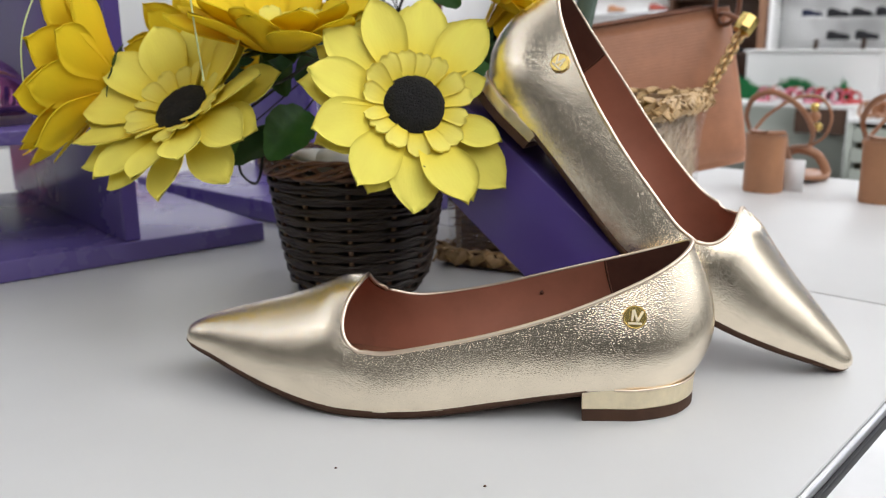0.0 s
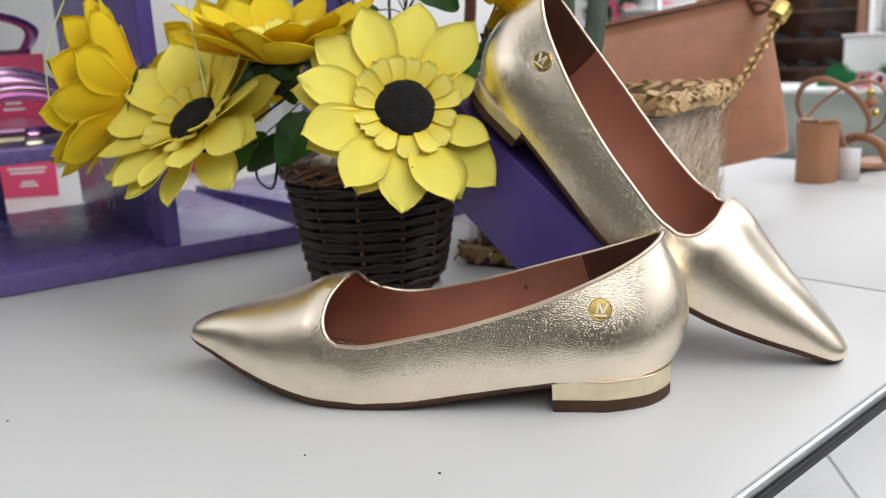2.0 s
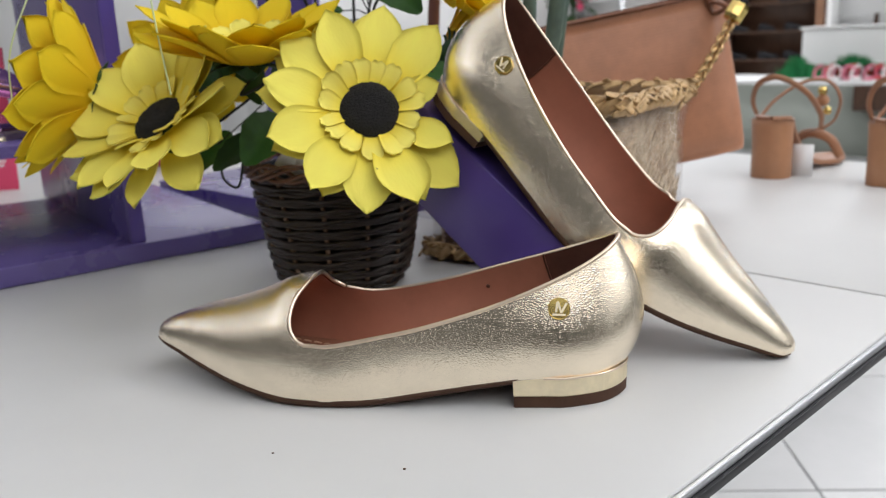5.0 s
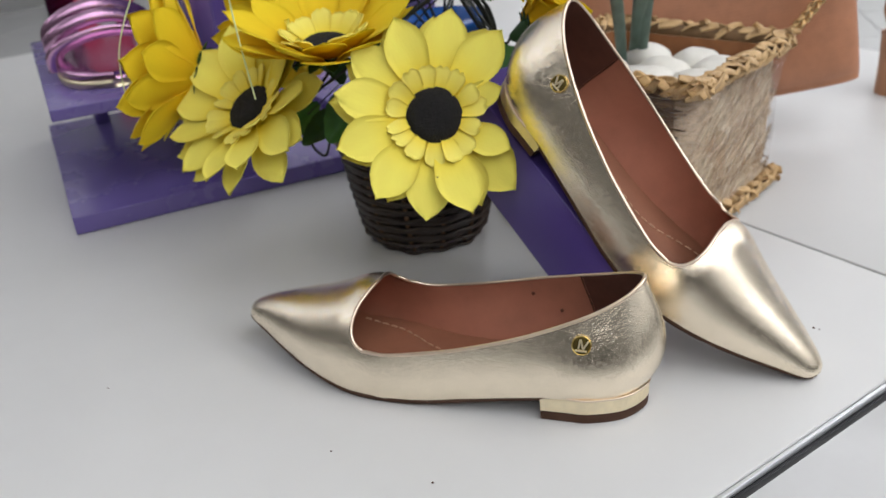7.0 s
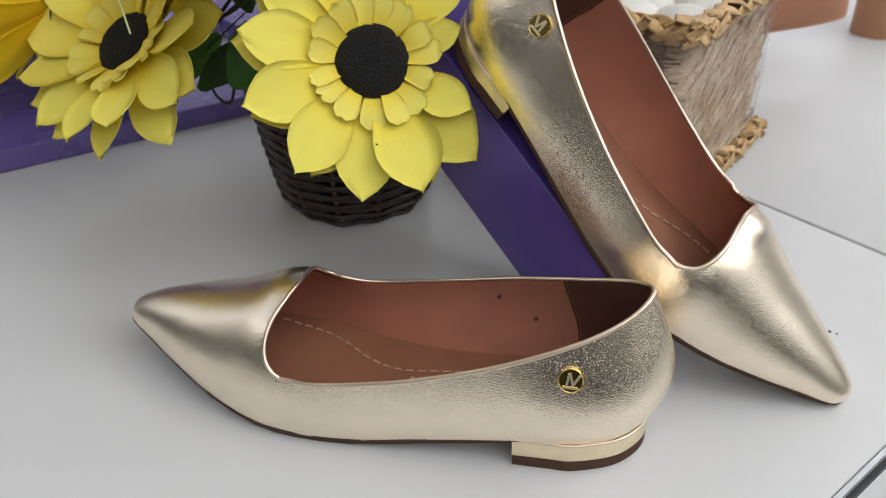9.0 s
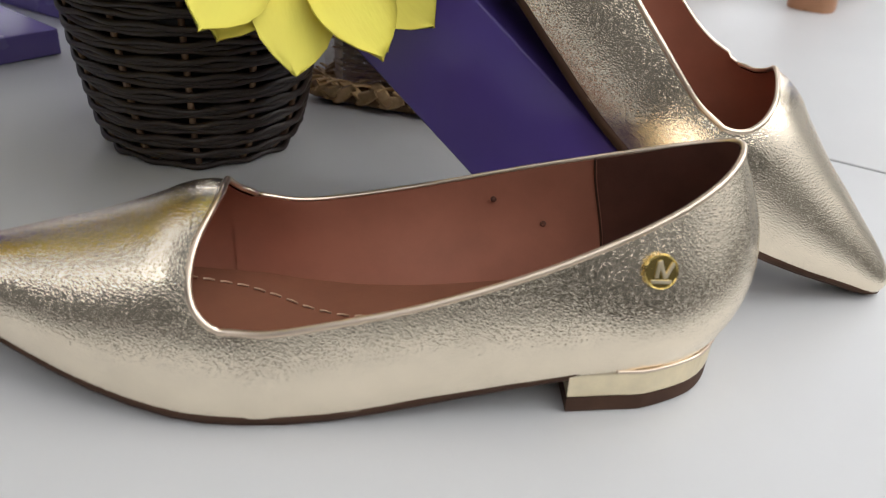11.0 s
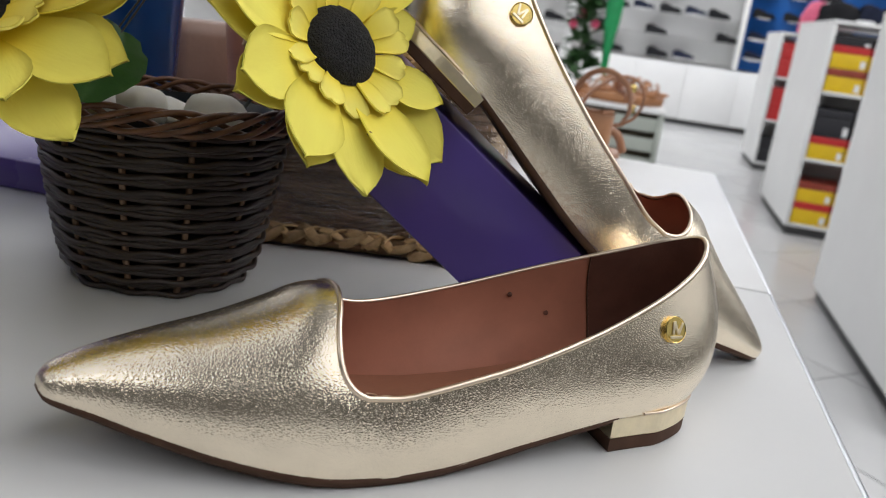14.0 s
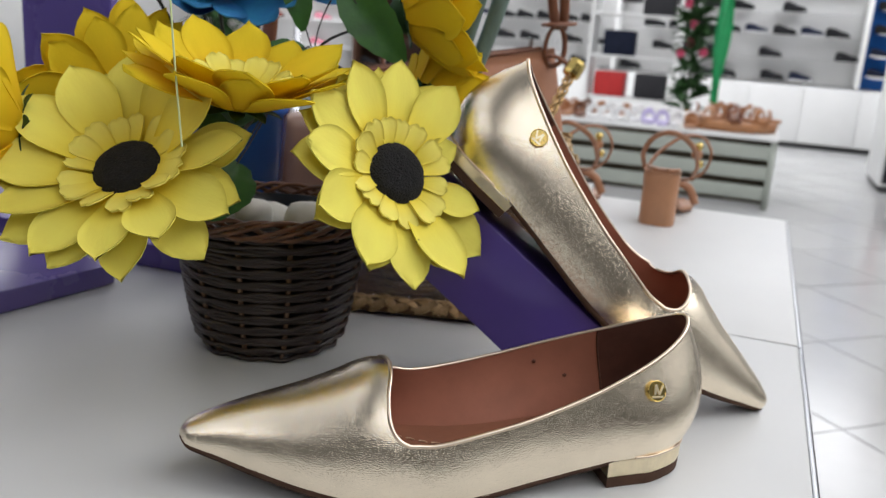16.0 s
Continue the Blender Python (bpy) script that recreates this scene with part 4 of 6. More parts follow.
th = part("wire_loop", tube(smooth_path([(-0.131, 0.545, 0.905), (-0.131, 0.535, 0.887), (-0.121, 0.532, 0.879), (-0.117, 0.535, 0.89), (-0.116, 0.54, 0.912)], 6), 0.0009, 6), WIRE)
tagged(th, "thin dark wire loop hanging from the flowers", "wire")


# ---------------------------------------------------------------- square straw planter wrapped in film
def braid(path_pts, n, r, parent, seed):
    """A loose plait of flat leaf strips along a closed path, in three overlapping rows."""
    path = smooth_path(path_pts, 24, True)
    rnd = random.Random(seed)
    rows = ((-0.45, 0.75, 34), (0.55, 0.62, -34), (1.0, -0.25, 30))
    for k in range(n):
        for off, up, chevron in rows:
            q = (k + 0.33 * rnd.random() + (0.5 if chevron < 0 else 0)) / n * len(path)
            i = int(q) % len(path)
            p, nx = path[i], path[(i + 3) % len(path)]
            d = (nx - p).normalized()
            side = d.cross(Vector((0, 0, 1))).normalized()
            out = (side * off + Vector((0, 0, up))).normalized()
            m = Matrix((d, out.cross(d), out)).transposed().to_4x4()
            m.translation = p + side * off * r * 0.8 + Vector((0, 0, up * r * 0.8))
            m = m @ pose(0, 0, 0, rnd.uniform(-22, 22), rnd.uniform(-16, 10), chevron + rnd.uniform(-14, 14)) @ Matrix.Scale(rnd.uniform(0.85, 1.15), 4)
            link("plait", rnd.choice(PLAITS), None, parent, m=m)


def plait_mesh(L, w, th, bend):
    P = []
    for i in range(6):
        q = i / 5
        k = math.sin(math.pi * (0.14 + 0.74 * q)) ** 0.5
        z = -bend * (2 * q - 1) ** 2
        P.append([(L * (q - 0.5), w / 2 * k * c, z + th * h) for c, h in ((-1, 0.0), (-0.5, 0.75), (0.1, 0.35), (0.6, 0.8), (1, 0.1), (0, -0.5))])
    vs, fs = grid(P, wrap_v=True)
    fs = list(fs) + [tuple(reversed(range(6))), tuple(5 * 6 + j for j in range(6))]
    me = mesh("plait", vs, fs)
    me.materials.append(BRAID)
    return me


PLAITS = [plait_mesh(0.022, 0.0085, 0.0016, 0.0030), plait_mesh(0.018, 0.0070, 0.0014, 0.0022), plait_mesh(0.025, 0.0075, 0.0014, 0.0042)]


def straw_planter(m):
    t = thing("straw_planter", m, "square woven straw planter wrapped in clear film", "planter")
    b, h = 0.0745, 0.117

    def ring(e, z, n=10, rr=0.012):
        out = []
        for cx, cy, a0 in ((1, 1, 0), (-1, 1, 90), (-1, -1, 180), (1, -1, 270)):
            for j in range(n + 1):
                a = math.radians(a0 + 90 * j / n)
                out.append((cx * (e - rr) + rr * math.cos(a), cy * (e - rr) + rr * math.sin(a), z))
        return out
    rows = [ring(b, 0.006), ring(b, 0.012), ring(b + 0.001, 0.06), ring(b + 0.001, h)]
    vs, fs = grid(rows + [ring(b - 0.002, h)], wrap_v=True)
    k = len(rows[0])
    fs = list(fs) + [tuple(reversed(range(k)))]
    part("body", (vs, fs), STRAW, t, "rough straw weave")
    part("liner", grid([ring(b - 0.0021, h), ring(b - 0.004, 0.075)], wrap_v=True), CARD_LINER, t, "reddish brown card liner")
    # single straws standing proud of the weave
    rnd = random.Random(8)
    straws = [], []
    for _ in range(1000):
        side = rnd.randrange(4)
        z = rnd.uniform(0.015, h - 0.012)
        x = rnd.uniform(-b + 0.012, b - 0.012)
        L = rnd.uniform(0.014, 0.042)
        ang = rnd.gauss(0.12, 0.12) if side % 2 else rnd.gauss(0.6, 0.22)
        dx, dz = L / 2 * math.cos(ang), L / 2 * math.sin(ang)
        o = b + (0.0026 if side % 2 else 0.0014)
        p0 = Vector((x - dx, -o, max(0.012, z - dz)))
        p1 = Vector((x + dx, -o - rnd.uniform(0, 0.0008), min(h - 0.004, z + dz)))
        p0.x = max(-b, min(b, p0.x))
        p1.x = max(-b, min(b, p1.x))
        geo = tube([p0, (p0 + p1) / 2 + Vector((0, -0.0006, 0)), p1], 0.00055, 4)
        straws[side % 2].append(moved(geo, pose(0, 0, 0, 0, 0, 90 * side)))
    for strands, mt, lab in ((straws[0], STRAW2, "pale loose straw strands"), (straws[1], DARK_STRAW, "dark brown straw strands")):
        st = part("straws", join(*strands), mt, t, lab)
        st["kind"] = "stuff"
    for side in (1, 3):
        part("weave_panel", moved(box(-b + 0.010, b - 0.010, -b - 0.0022, -b - 0.0012, 0.014, h - 0.006), pose(0, 0, 0, 0, 0, 90 * side)), DARK_STRAW, t, "dark brown woven side")
    rim = part("rim_core", tube([Vector(p) for p in ring(b + 0.004, h + 0.002, 6)], 0.006, 8, closed=True), BRAID_CORE, t)
    braid([(x * (b + 0.005), y * (b + 0.005), h + 0.004) for x, y in ((1, 0), (1, 0.86), (0.86, 1), (0, 1), (-0.86, 1), (-1, 0.86), (-1, 0), (-1, -0.86), (-0.86, -1), (0, -1), (0.86, -1), (1, -0.86))], 56, 0.0080, rim, 1)
    base = part("base_core", tube([Vector(p) for p in ring(b + 0.003, 0.0062, 6)], 0.0055, 8, closed=True), BRAID_CORE, t)
    braid([(x * (b + 0.004), y * (b + 0.004), 0.0085) for x, y in ((1, 0), (1, 0.86), (0.86, 1), (0, 1), (-0.86, 1), (-1, 0.86), (-1, 0), (-1, -0.86), (-0.86, -1), (0, -1), (0.86, -1), (1, -0.86))], 52, 0.0066, base, 2)
    rnd = random.Random(4)
    film = []
    for z, e in ((0.014, 0.0032), (0.022, 0.0036), (0.03, 0.004), (0.042, 0.0041), (0.055, 0.0042), (0.067, 0.0043), (0.08, 0.0044), (0.09, 0.005), (0.1, 0.006), (h + 0.002, 0.0105)):
        film.append([(x + math.copysign(rnd.uniform(0, 0.0012), x), y + math.copysign(rnd.uniform(0, 0.0012), y), zz) for x, y, zz in ring(b + e, z)])
    part("film_wrap", grid(film, wrap_v=True), FILM, t, "crinkled clear film")
    part("soil", box(-b + 0.006, b - 0.006, -b + 0.006, b - 0.006, 0.077, 0.082), COUNTER_LINING, t)
    return t


CARD_LINER = material("reddish_brown_card", (0.33, 0.135, 0.05), rough=0.6, vary=0.3, vary_scale=40)
STRAW2 = material("pale_dry_straw", (0.82, 0.68, 0.48), rough=0.6, vary=0.6, vary_scale=60, color2=(0.38, 0.22, 0.10), island=0.3)
PX, PY, PTURN = 0.106, 0.659, 62.0
straw_planter(pose(PX, PY, TABLE, 0, 0, PTURN))
PM = pose(PX, PY, TABLE, 0, 0, PTURN)
for k, (x, y, r) in enumerate(((-0.05, -0.05, 0.022), (-0.012, -0.054, 0.025), (0.03, -0.05, 0.022), (0.055, -0.02, 0.02), (-0.055, -0.008, 0.022), (-0.018, -0.012, 0.026), (0.018, -0.008, 0.022), (0.05, 0.025, 0.022), (-0.05, 0.04, 0.022), (-0.01, 0.035, 0.025), (0.02, 0.055, 0.021))):
    p = PM @ Vector((x * 0.9, y * 0.9, 0.100))
    pebble("white_pebble", tuple(p), (r, r * 0.85, 0.016), 60 + k, "rounded white stone in the straw planter", "stones in the straw planter", STONE)
plant = thing("potted_plant", PM, "tall grey-green bare plant stems in the straw planter", "plant")
for x0, y0, x1, y1, r in ((0.0870, 0.718, 0.083, 0.612, 0.0040), (0.0945, 0.732, 0.1050, 0.627, 0.0052), (0.1005, 0.724, 0.1095, 0.632, 0.0036)):
    back = PM.inverted()
    pts = smooth_path([back @ Vector(p) for p in ((x0, y0, TABLE + 0.082), (x0 + (x1 - x0) * 0.4, y0 + (y1 - y0) * 0.4, 0.93), (x1, y1, 1.005), (x1 + 0.010, y1 - 0.045, 1.12), (x1 + 0.030, y1 - 0.07, 1.24))], 8)
    part("stalk", tube(pts, [r * (1 + 0.35 * math.sin(2.2 * i / (len(pts) - 1))) for i in range(len(pts))], 10, flat=0.5), STEM, plant)


# ---------------------------------------------------------------- tan handbag with a gold chain
def handbag():
    right_low = Vector((0.300, 0.836, 0.852))
    tilt = 9.0
    m = pose(0, 0, 0, 0, 0, 7) @ pose(0, 0, 0, 0, -tilt, 0)
    m.translation = right_low
    t = thing("handbag", m, "tan reptile-embossed leather handbag with a gold chain strap", "handbag")
    Wd, Hh = 0.262, 0.150
    rows = []
    nz, nx = 16, 30
    for i in range(nz + 1):
        q = i / nz
        z = Hh * q
        taper = interp(q, (0, 0.08, 0.5, 1.0), (0.0, 0.0, 0.001, 0.003))
        dep = interp(q, (0, 0.06, 0.2, 0.6, 1.0), (0.018, 0.026, 0.029, 0.022, 0.008))
        x0, x1 = -Wd + taper, -taper
        row = []
        ring_n = 44
        for k in range(ring_n):
            a = 2 * math.pi * k / ring_n
            cx, cy = math.cos(a), math.sin(a)
            e = 0.28
            sx = math.copysign(abs(cx) ** e, cx)
            sy = math.copysign(abs(cy) ** 0.7, cy)
            row.append(((x0 + x1) / 2 + sx * (x1 - x0) / 2, sy * dep, z))
        rows.append(row)
    vs, fs = grid(rows, wrap_v=True)
    k = len(rows[0])
    fs = list(fs) + [tuple(reversed(range(k))), tuple(nz * k + j for j in range(k))]
    part("body", (vs, fs), TAN, t, "tan embossed leather body")
    part("top_edge", tube(smooth_path([(-Wd + 0.02, 0.0, Hh + 0.001), (-Wd / 2, -0.003, Hh + 0.002), (-0.02, 0.0, Hh + 0.001)], 8), 0.0035, 8, flat=0.7), STRAP, t, "dark brown zipped edge")
    part("zip", box(-Wd + 0.03, -0.03, -0.0022, 0.0022, Hh + 0.0022, Hh + 0.005, 0.0006), COUNTER_LINING, t)
    inv = m.inverted()

    def put(*pts):
        return [inv @ Vector(p) for p in pts]
    ring_at = put((0.2777, 0.7935, 0.9813))[0]
    end = put((0.222, 0.782, 0.897))[0]
    turn = (end - ring_at).to_track_quat("Z", "Y").to_matrix().to_4x4()
    turn.translation = ring_at
    part("cuff", moved(lathe([(0.0050, -0.0085), (0.0088, -0.0080), (0.0094, -0.0040), (0.0094, 0.0040), (0.0088, 0.0080), (0.0050, 0.0085)], 8), turn), GOLD_METAL, t, "polished gold faceted cuff", smooth=False)
    part("side_tab", tube(smooth_path(put((0.258, 0.828, 0.988), (0.264, 0.815, 0.992), (0.272, 0.802, 0.987), (0.2770, 0.796, 0.981)), 5), 0.0042, 8, flat=0.45), STRAP, t)
    # leather loop and keeper, from which two bands rise
    part("strap_ring", tube(smooth_path(put((0.262, 0.822, 0.984), (0.2565, 0.82, 1.000), (0.2615, 0.82, 1.017), (0.272, 0.82, 1.021), (0.2785, 0.82, 1.008), (0.2775, 0.818, 0.992), (0.270, 0.818, 0.983)), 6, True), 0.0036, 8, True, 0.6), STRAP, t, "brown leather strap loop")
    part("strap_keeper", tube(smooth_path(put((0.2585, 0.815, 1.0225), (0.271, 0.8135, 1.0235), (0.2830, 0.815, 1.0250), (0.2835, 0.826, 1.0250), (0.271, 0.8275, 1.0235), (0.2580, 0.826, 1.0225)), 5, True), 0.0055, 8, True, 0.45), STRAP, t)
    for dx in (-0.006, 0.008):
        part("strap", tube(smooth_path(put((0.270 + dx * 0.6, 0.82, 1.018), (0.266 + dx, 0.82, 1.045), (0.258 + dx * 1.3, 0.822, 1.085), (0.236 + dx, 0.83, 1.15), (0.19, 0.835, 1.20 + dx), (0.13, 0.835, 1.19 + dx), (0.085, 0.835, 1.10), (0.065, 0.832, 1.0)), 8), 0.0052, 8, flat=0.4), STRAP, t, "brown leather carrying strap")
    # chain: interlocked links in a sagging line
    a, b = ring_at.lerp(end, 0.06), end
    links = 20
    for i in range(links):
        q = (i + 0.5) / links
        p = a.lerp(b, q) + Vector((0, 0, -0.006 * math.sin(math.pi * q)))
        d = (b - a).normalized()
        z = Vector((0, -1, 0)) - d * -d.y
        z.normalize()
        lm = Matrix((d, z.cross(d), z)).transposed().to_4x4()
        lm.translation = p
        lm = lm @ pose(0, 0, 0, 45 if i % 2 else -45, 0, 0)
        link("chain_link", CHAIN, None, t, m=lm)
    return t


CHAIN = mesh("chain_link", *tube([(0.0058 * math.cos(x), 0.0042 * math.sin(x), 0) for x in [2 * math.pi * j / 14 for j in range(14)]], 0.0016, 6, closed=True))
CHAIN.materials.append(CHAIN_GOLD)
handbag()


# ---------------------------------------------------------------- tan block-heel sandals behind
def heel_sandal(x, y, turn, flip, label):
    """Heel block near the origin, toe along +y."""
    t = thing("heeled_sandal", pose(x, y, TABLE, 0, 0, turn), label, "sandal", "tan heeled sandals")
    s = -1 if flip else 1
    rr = []
    for z, r, dy in ((0.0, 0.0205, 0.0), (0.002, 0.0212, 0.0), (0.030, 0.0208, 0.0), (0.060, 0.0216, -0.001), (0.066, 0.0222, -0.001)):
        rr.append([(r * math.copysign(abs(math.cos(a)) ** 0.8, math.cos(a)), dy + r * 0.92 * math.copysign(abs(math.sin(a)) ** 0.8, math.sin(a)), z) for a in [2 * math.pi * k / 32 for k in range(32)]])
    vs, fs = grid(rr, wrap_v=True)
    fs = list(fs) + [tuple(reversed(range(32))), tuple(4 * 32 + j for j in range(32))]
    part("heel", (vs, fs), NUDE, t, "tall nude leather block heel")
    part("top_piece", lathe([(0.019, -0.0), (0.0195, 0.0018)], 28), SOLE, t, m=pose(0, 0, 0.0002))
    # footbed
    top, bot = [], []
    for q in [k / 16 for k in range(17)]:
        yy = -0.02 + 0.175 * q
        z = interp(q, (0, 0.15, 0.32, 0.52, 1.0), (0.069, 0.066, 0.036, 0.011, 0.008))
        hw = interp(q, (0, 0.08, 0.3, 0.5, 0.75, 0.92, 1.0), (0.010, 0.019, 0.010, 0.011, 0.022, 0.018, 0.006))
        top.append([(s * c * hw + s * 0.006 * math.sin(q * 3), yy, z + 0.0016 * c * c) for c in (-1, -0.5, 0, 0.5, 1)])
        bot.append([(s * c * hw * 0.97 + s * 0.006 * math.sin(q * 3), yy, z - 0.0045) for c in (1, 0.5, 0, -0.5, -1)])
    P = [a + b for a, b in zip(top, bot)]
    vs, fs = grid(P, wrap_v=True)
    fs = list(fs) + [tuple(reversed(range(10))), tuple(16 * 10 + j for j in range(10))]
    part("footbed", (vs, fs), TAN_PLAIN, t, "tan leather footbed")
    # ankle strap loops and gold balls
    part("ankle_strap", tube(smooth_path([(-0.024, 0.01, 0.064), (-0.026, 0.0, 0.085), (-0.012, -0.012, 0.106), (0.010, -0.010, 0.112), (0.030, 0.010, 0.096), (0.034, 0.04, 0.070), (0.026, 0.06, 0.052)], 7), 0.0032, 8, flat=0.6), TAN_PLAIN, t, "tan leather ankle strap")
    part("ankle_strap", tube(smooth_path([(-0.020, 0.01, 0.068), (-0.010, 0.024, 0.086), (0.012, 0.042, 0.104), (0.034, 0.055, 0.104), (0.046, 0.06, 0.085), (0.040, 0.064, 0.062), (0.026, 0.068, 0.05)], 7), 0.0030, 8, flat=0.6), TAN_PLAIN, t, "tan leather ankle strap")
    part("toe_strap", tube(smooth_path([(-0.024, 0.105, 0.010), (-0.020, 0.098, 0.030), (0.0, 0.092, 0.040), (0.020, 0.098, 0.033), (0.030, 0.105, 0.012)], 6), 0.0055, 8, flat=0.5), TAN_PLAIN, t, "tan leather toe strap")
    part("cross_strap", tube(smooth_path([(0.026, 0.06, 0.05), (0.012, 0.075, 0.046), (-0.010, 0.088, 0.040), (-0.024, 0.100, 0.016)], 6), 0.0042, 8, flat=0.55), TAN_PLAIN, t)
    for bx, by, bz, r in ((0.032, 0.046, 0.094, 0.0052), (0.030, 0.052, 0.083, 0.0070), (0.034, 0.056, 0.071, 0.0050)):
        part("bead", moved(lathe([(r * math.sin(a), -r * math.cos(a)) for a in [math.pi * (0.03 + 0.94 * k / 10) for k in range(11)]], 16), pose(bx, by, bz)), GOLD_METAL if bz != 0.083 else NUDE, t, "round gold bead")
    return t


heel_sandal(0.366, 0.951, -46, False, "tan heeled sandal with a block heel and gold beads")
heel_sandal(0.463, 0.876, -46, False, "tan heeled sandal with crossed straps and gold beads")
tag = part("price_tag", box(-0.011, 0.011, -0.0006, 0.0006, 0.0, 0.036), PAPER, m=pose(0.398, 0.945, TABLE + 0.0002, -8, 0, -30))
tagged(tag, "small blank white price card propped beside a sandal", "price card")


# ---------------------------------------------------------------- purple display stand with pink sandal
SM = pose(-0.362, 0.539, TABLE, 0, 0, 40.0)


def purple_stand():
    t = thing("display_stand", SM, "glossy purple lacquered display stand with a raised shelf", "display stand")
    part("base_plate", box(0.0, 0.268, 0.0, 0.318, 0.0006, 0.0165, 0.001), PURPLE, t, "glossy purple base plate")
    part("shelf", box(0.006, 0.149, 0.0115, 0.345, 0.097, 0.107, 0.001), PURPLE, t, "raised purple shelf")
    part("upright", box(0.1495, 0.163, 0.006, 0.335, 0.0167, 0.42, 0.0008), PURPLE, t, "tall purple upright panel")
    part("upright_edge", box(0.1505, 0.162, 0.0040, 0.0058, 0.0167, 0.42, 0.0004), PURPLE_BOX, t, "matt panel edge")
    part("back_leg", box(0.05, 0.065, 0.28, 0.31, 0.0167, 0.0968, 0.001), PURPLE, t)
    return t


purple_stand()
rear = thing("display_stand", pose(-0.352, 0.952, TABLE, 0, 0, -41.7), "second purple lacquered stand with an upright panel", "display stand")
part("base_plate", box(0.0, 0.335, 0.0, 0.16, 0.0006, 0.0205, 0.001), PURPLE, rear, "glossy purple base plate")
part("upright", box(0.02, 0.135, 0.148, 0.159, 0.0207, 0.34, 0.0008), PURPLE, rear, "purple upright panel")


def strappy_sandal(m, label):
    """A metallic pink flat sandal, toe along +x."""
    t = thing("strappy_sandal", m, label, "sandal", "pink metallic sandals")
    out = [(0.0, 0.030), (0.25, 0.036), (0.5, 0.030), (0.75, 0.031), (1.0, 0.012)]

    def sole(z0, z1, grow):
        top, bot = [], []
        for k in range(21):
            q = k / 20
            x = 0.24 * q
            hw = interp(q, [a for a, _ in out], [b for _, b in out]) * math.sqrt(max(0.02, 1 - (2 * q - 1) ** 10)) + grow
            top.append([(x, c * hw, z1) for c in (-1, -0.5, 0, 0.5, 1)])
            bot.append([(x, c * hw, z0) for c in (1, 0.5, 0, -0.5, -1)])
        P = [a + b for a, b in zip(top, bot)]
        vs, fs = grid(P, wrap_v=True)
        return vs, list(fs) + [tuple(reversed(range(10))), tuple(20 * 10 + j for j in range(10))]
    part("sole", sole(0.0, 0.006, 0.001), GOLD_HEEL, t, "thin pale gold sole")
    part("footbed", sole(0.0062, 0.012, 0.0), PINK_METAL, t, "padded metallic pink footbed")
    for x, hgt, r in ((0.045, 0.034, 0.0062), (0.072, 0.042, 0.0062), (0.10, 0.047, 0.0062)):
        pts = [(x + 0.012, -0.036, 0.008), (x + 0.004, -0.034, hgt * 0.7), (x, -0.012, hgt), (x - 0.002, 0.012, hgt), (x + 0.004, 0.034, hgt * 0.7), (x + 0.012, 0.036, 0.008)]
        part("strap", tube(smooth_path(pts, 7), r, 8, flat=0.5), PINK_METAL, t, "padded metallic pink strap")
    part("heel_counter", grid([[(0.19 + 0.045 * math.cos(a), 0.030 * math.sin(a), z) for a in [math.pi * (k / 14 - 0.5) for k in range(15)]] for z in (0.012, 0.04, 0.07)]), PINK_METAL, t)
    part("ankle_strap", tube(smooth_path([(0.215, -0.028, 0.065), (0.17, -0.030, 0.085), (0.14, 0.0, 0.095), (0.17, 0.03, 0.085), (0.215, 0.028, 0.065)], 7), 0.005, 8, flat=0.5), PINK_METAL, t)
    return t


strappy_sandal(SM @ pose(0.070, 0.050, 0.1075, 0, 0, 90) @ Matrix.Diagonal((1.12, 1.3, 1.15, 1)), "metallic pink strappy flat sandal on the purple shelf")


def show_card(m, w, h, label):
    t = thing("show_card", m, label, "sign")
    part("card", box(-w / 2, w / 2, -0.001, 0.001, 0.0, h, 0.0006), PINK_CARD, t, "pink printed card")
    for y, half in ((0.70, 0.34), (0.60, 0.30), (0.36, 0.12), (0.28, 0.16)):
        part("print_bar", box(-w * half, w * half, -0.0016, -0.0011, h * y - 0.0014, h * y + 0.0014), PAPER, t, "white print", smooth=False)
    return t


show_card(SM @ pose(0.085, 0.262, 0.1075, -8, 0, -30), 0.066, 0.075, "pink show card with white print on the purple shelf")
show_card(pose(-0.625, 1.046, TABLE, -8, 0, 12), 0.075, 0.055, "pink show card with white print standing on the table")


# ---------------------------------------------------------------- blue pot with blue flowers, second bag
pot = thing("flower_pot", pose(-0.066, 0.70, TABLE), "glossy dark blue plastic flower pot", "flower pot")
part("pot", lathe([(0.028, 0.0), (0.031, 0.002), (0.038, 0.138), (0.040, 0.139), (0.040, 0.146), (0.037, 0.146), (0.035, 0.13), (0.001, 0.128)], 36), BLUE_POT, pot)
BLUES = [petal_mesh("petal", 0.04, 0.03, 0.25, False, 0.25, 500 + k, BLUE_PETAL) for k in range(4)]


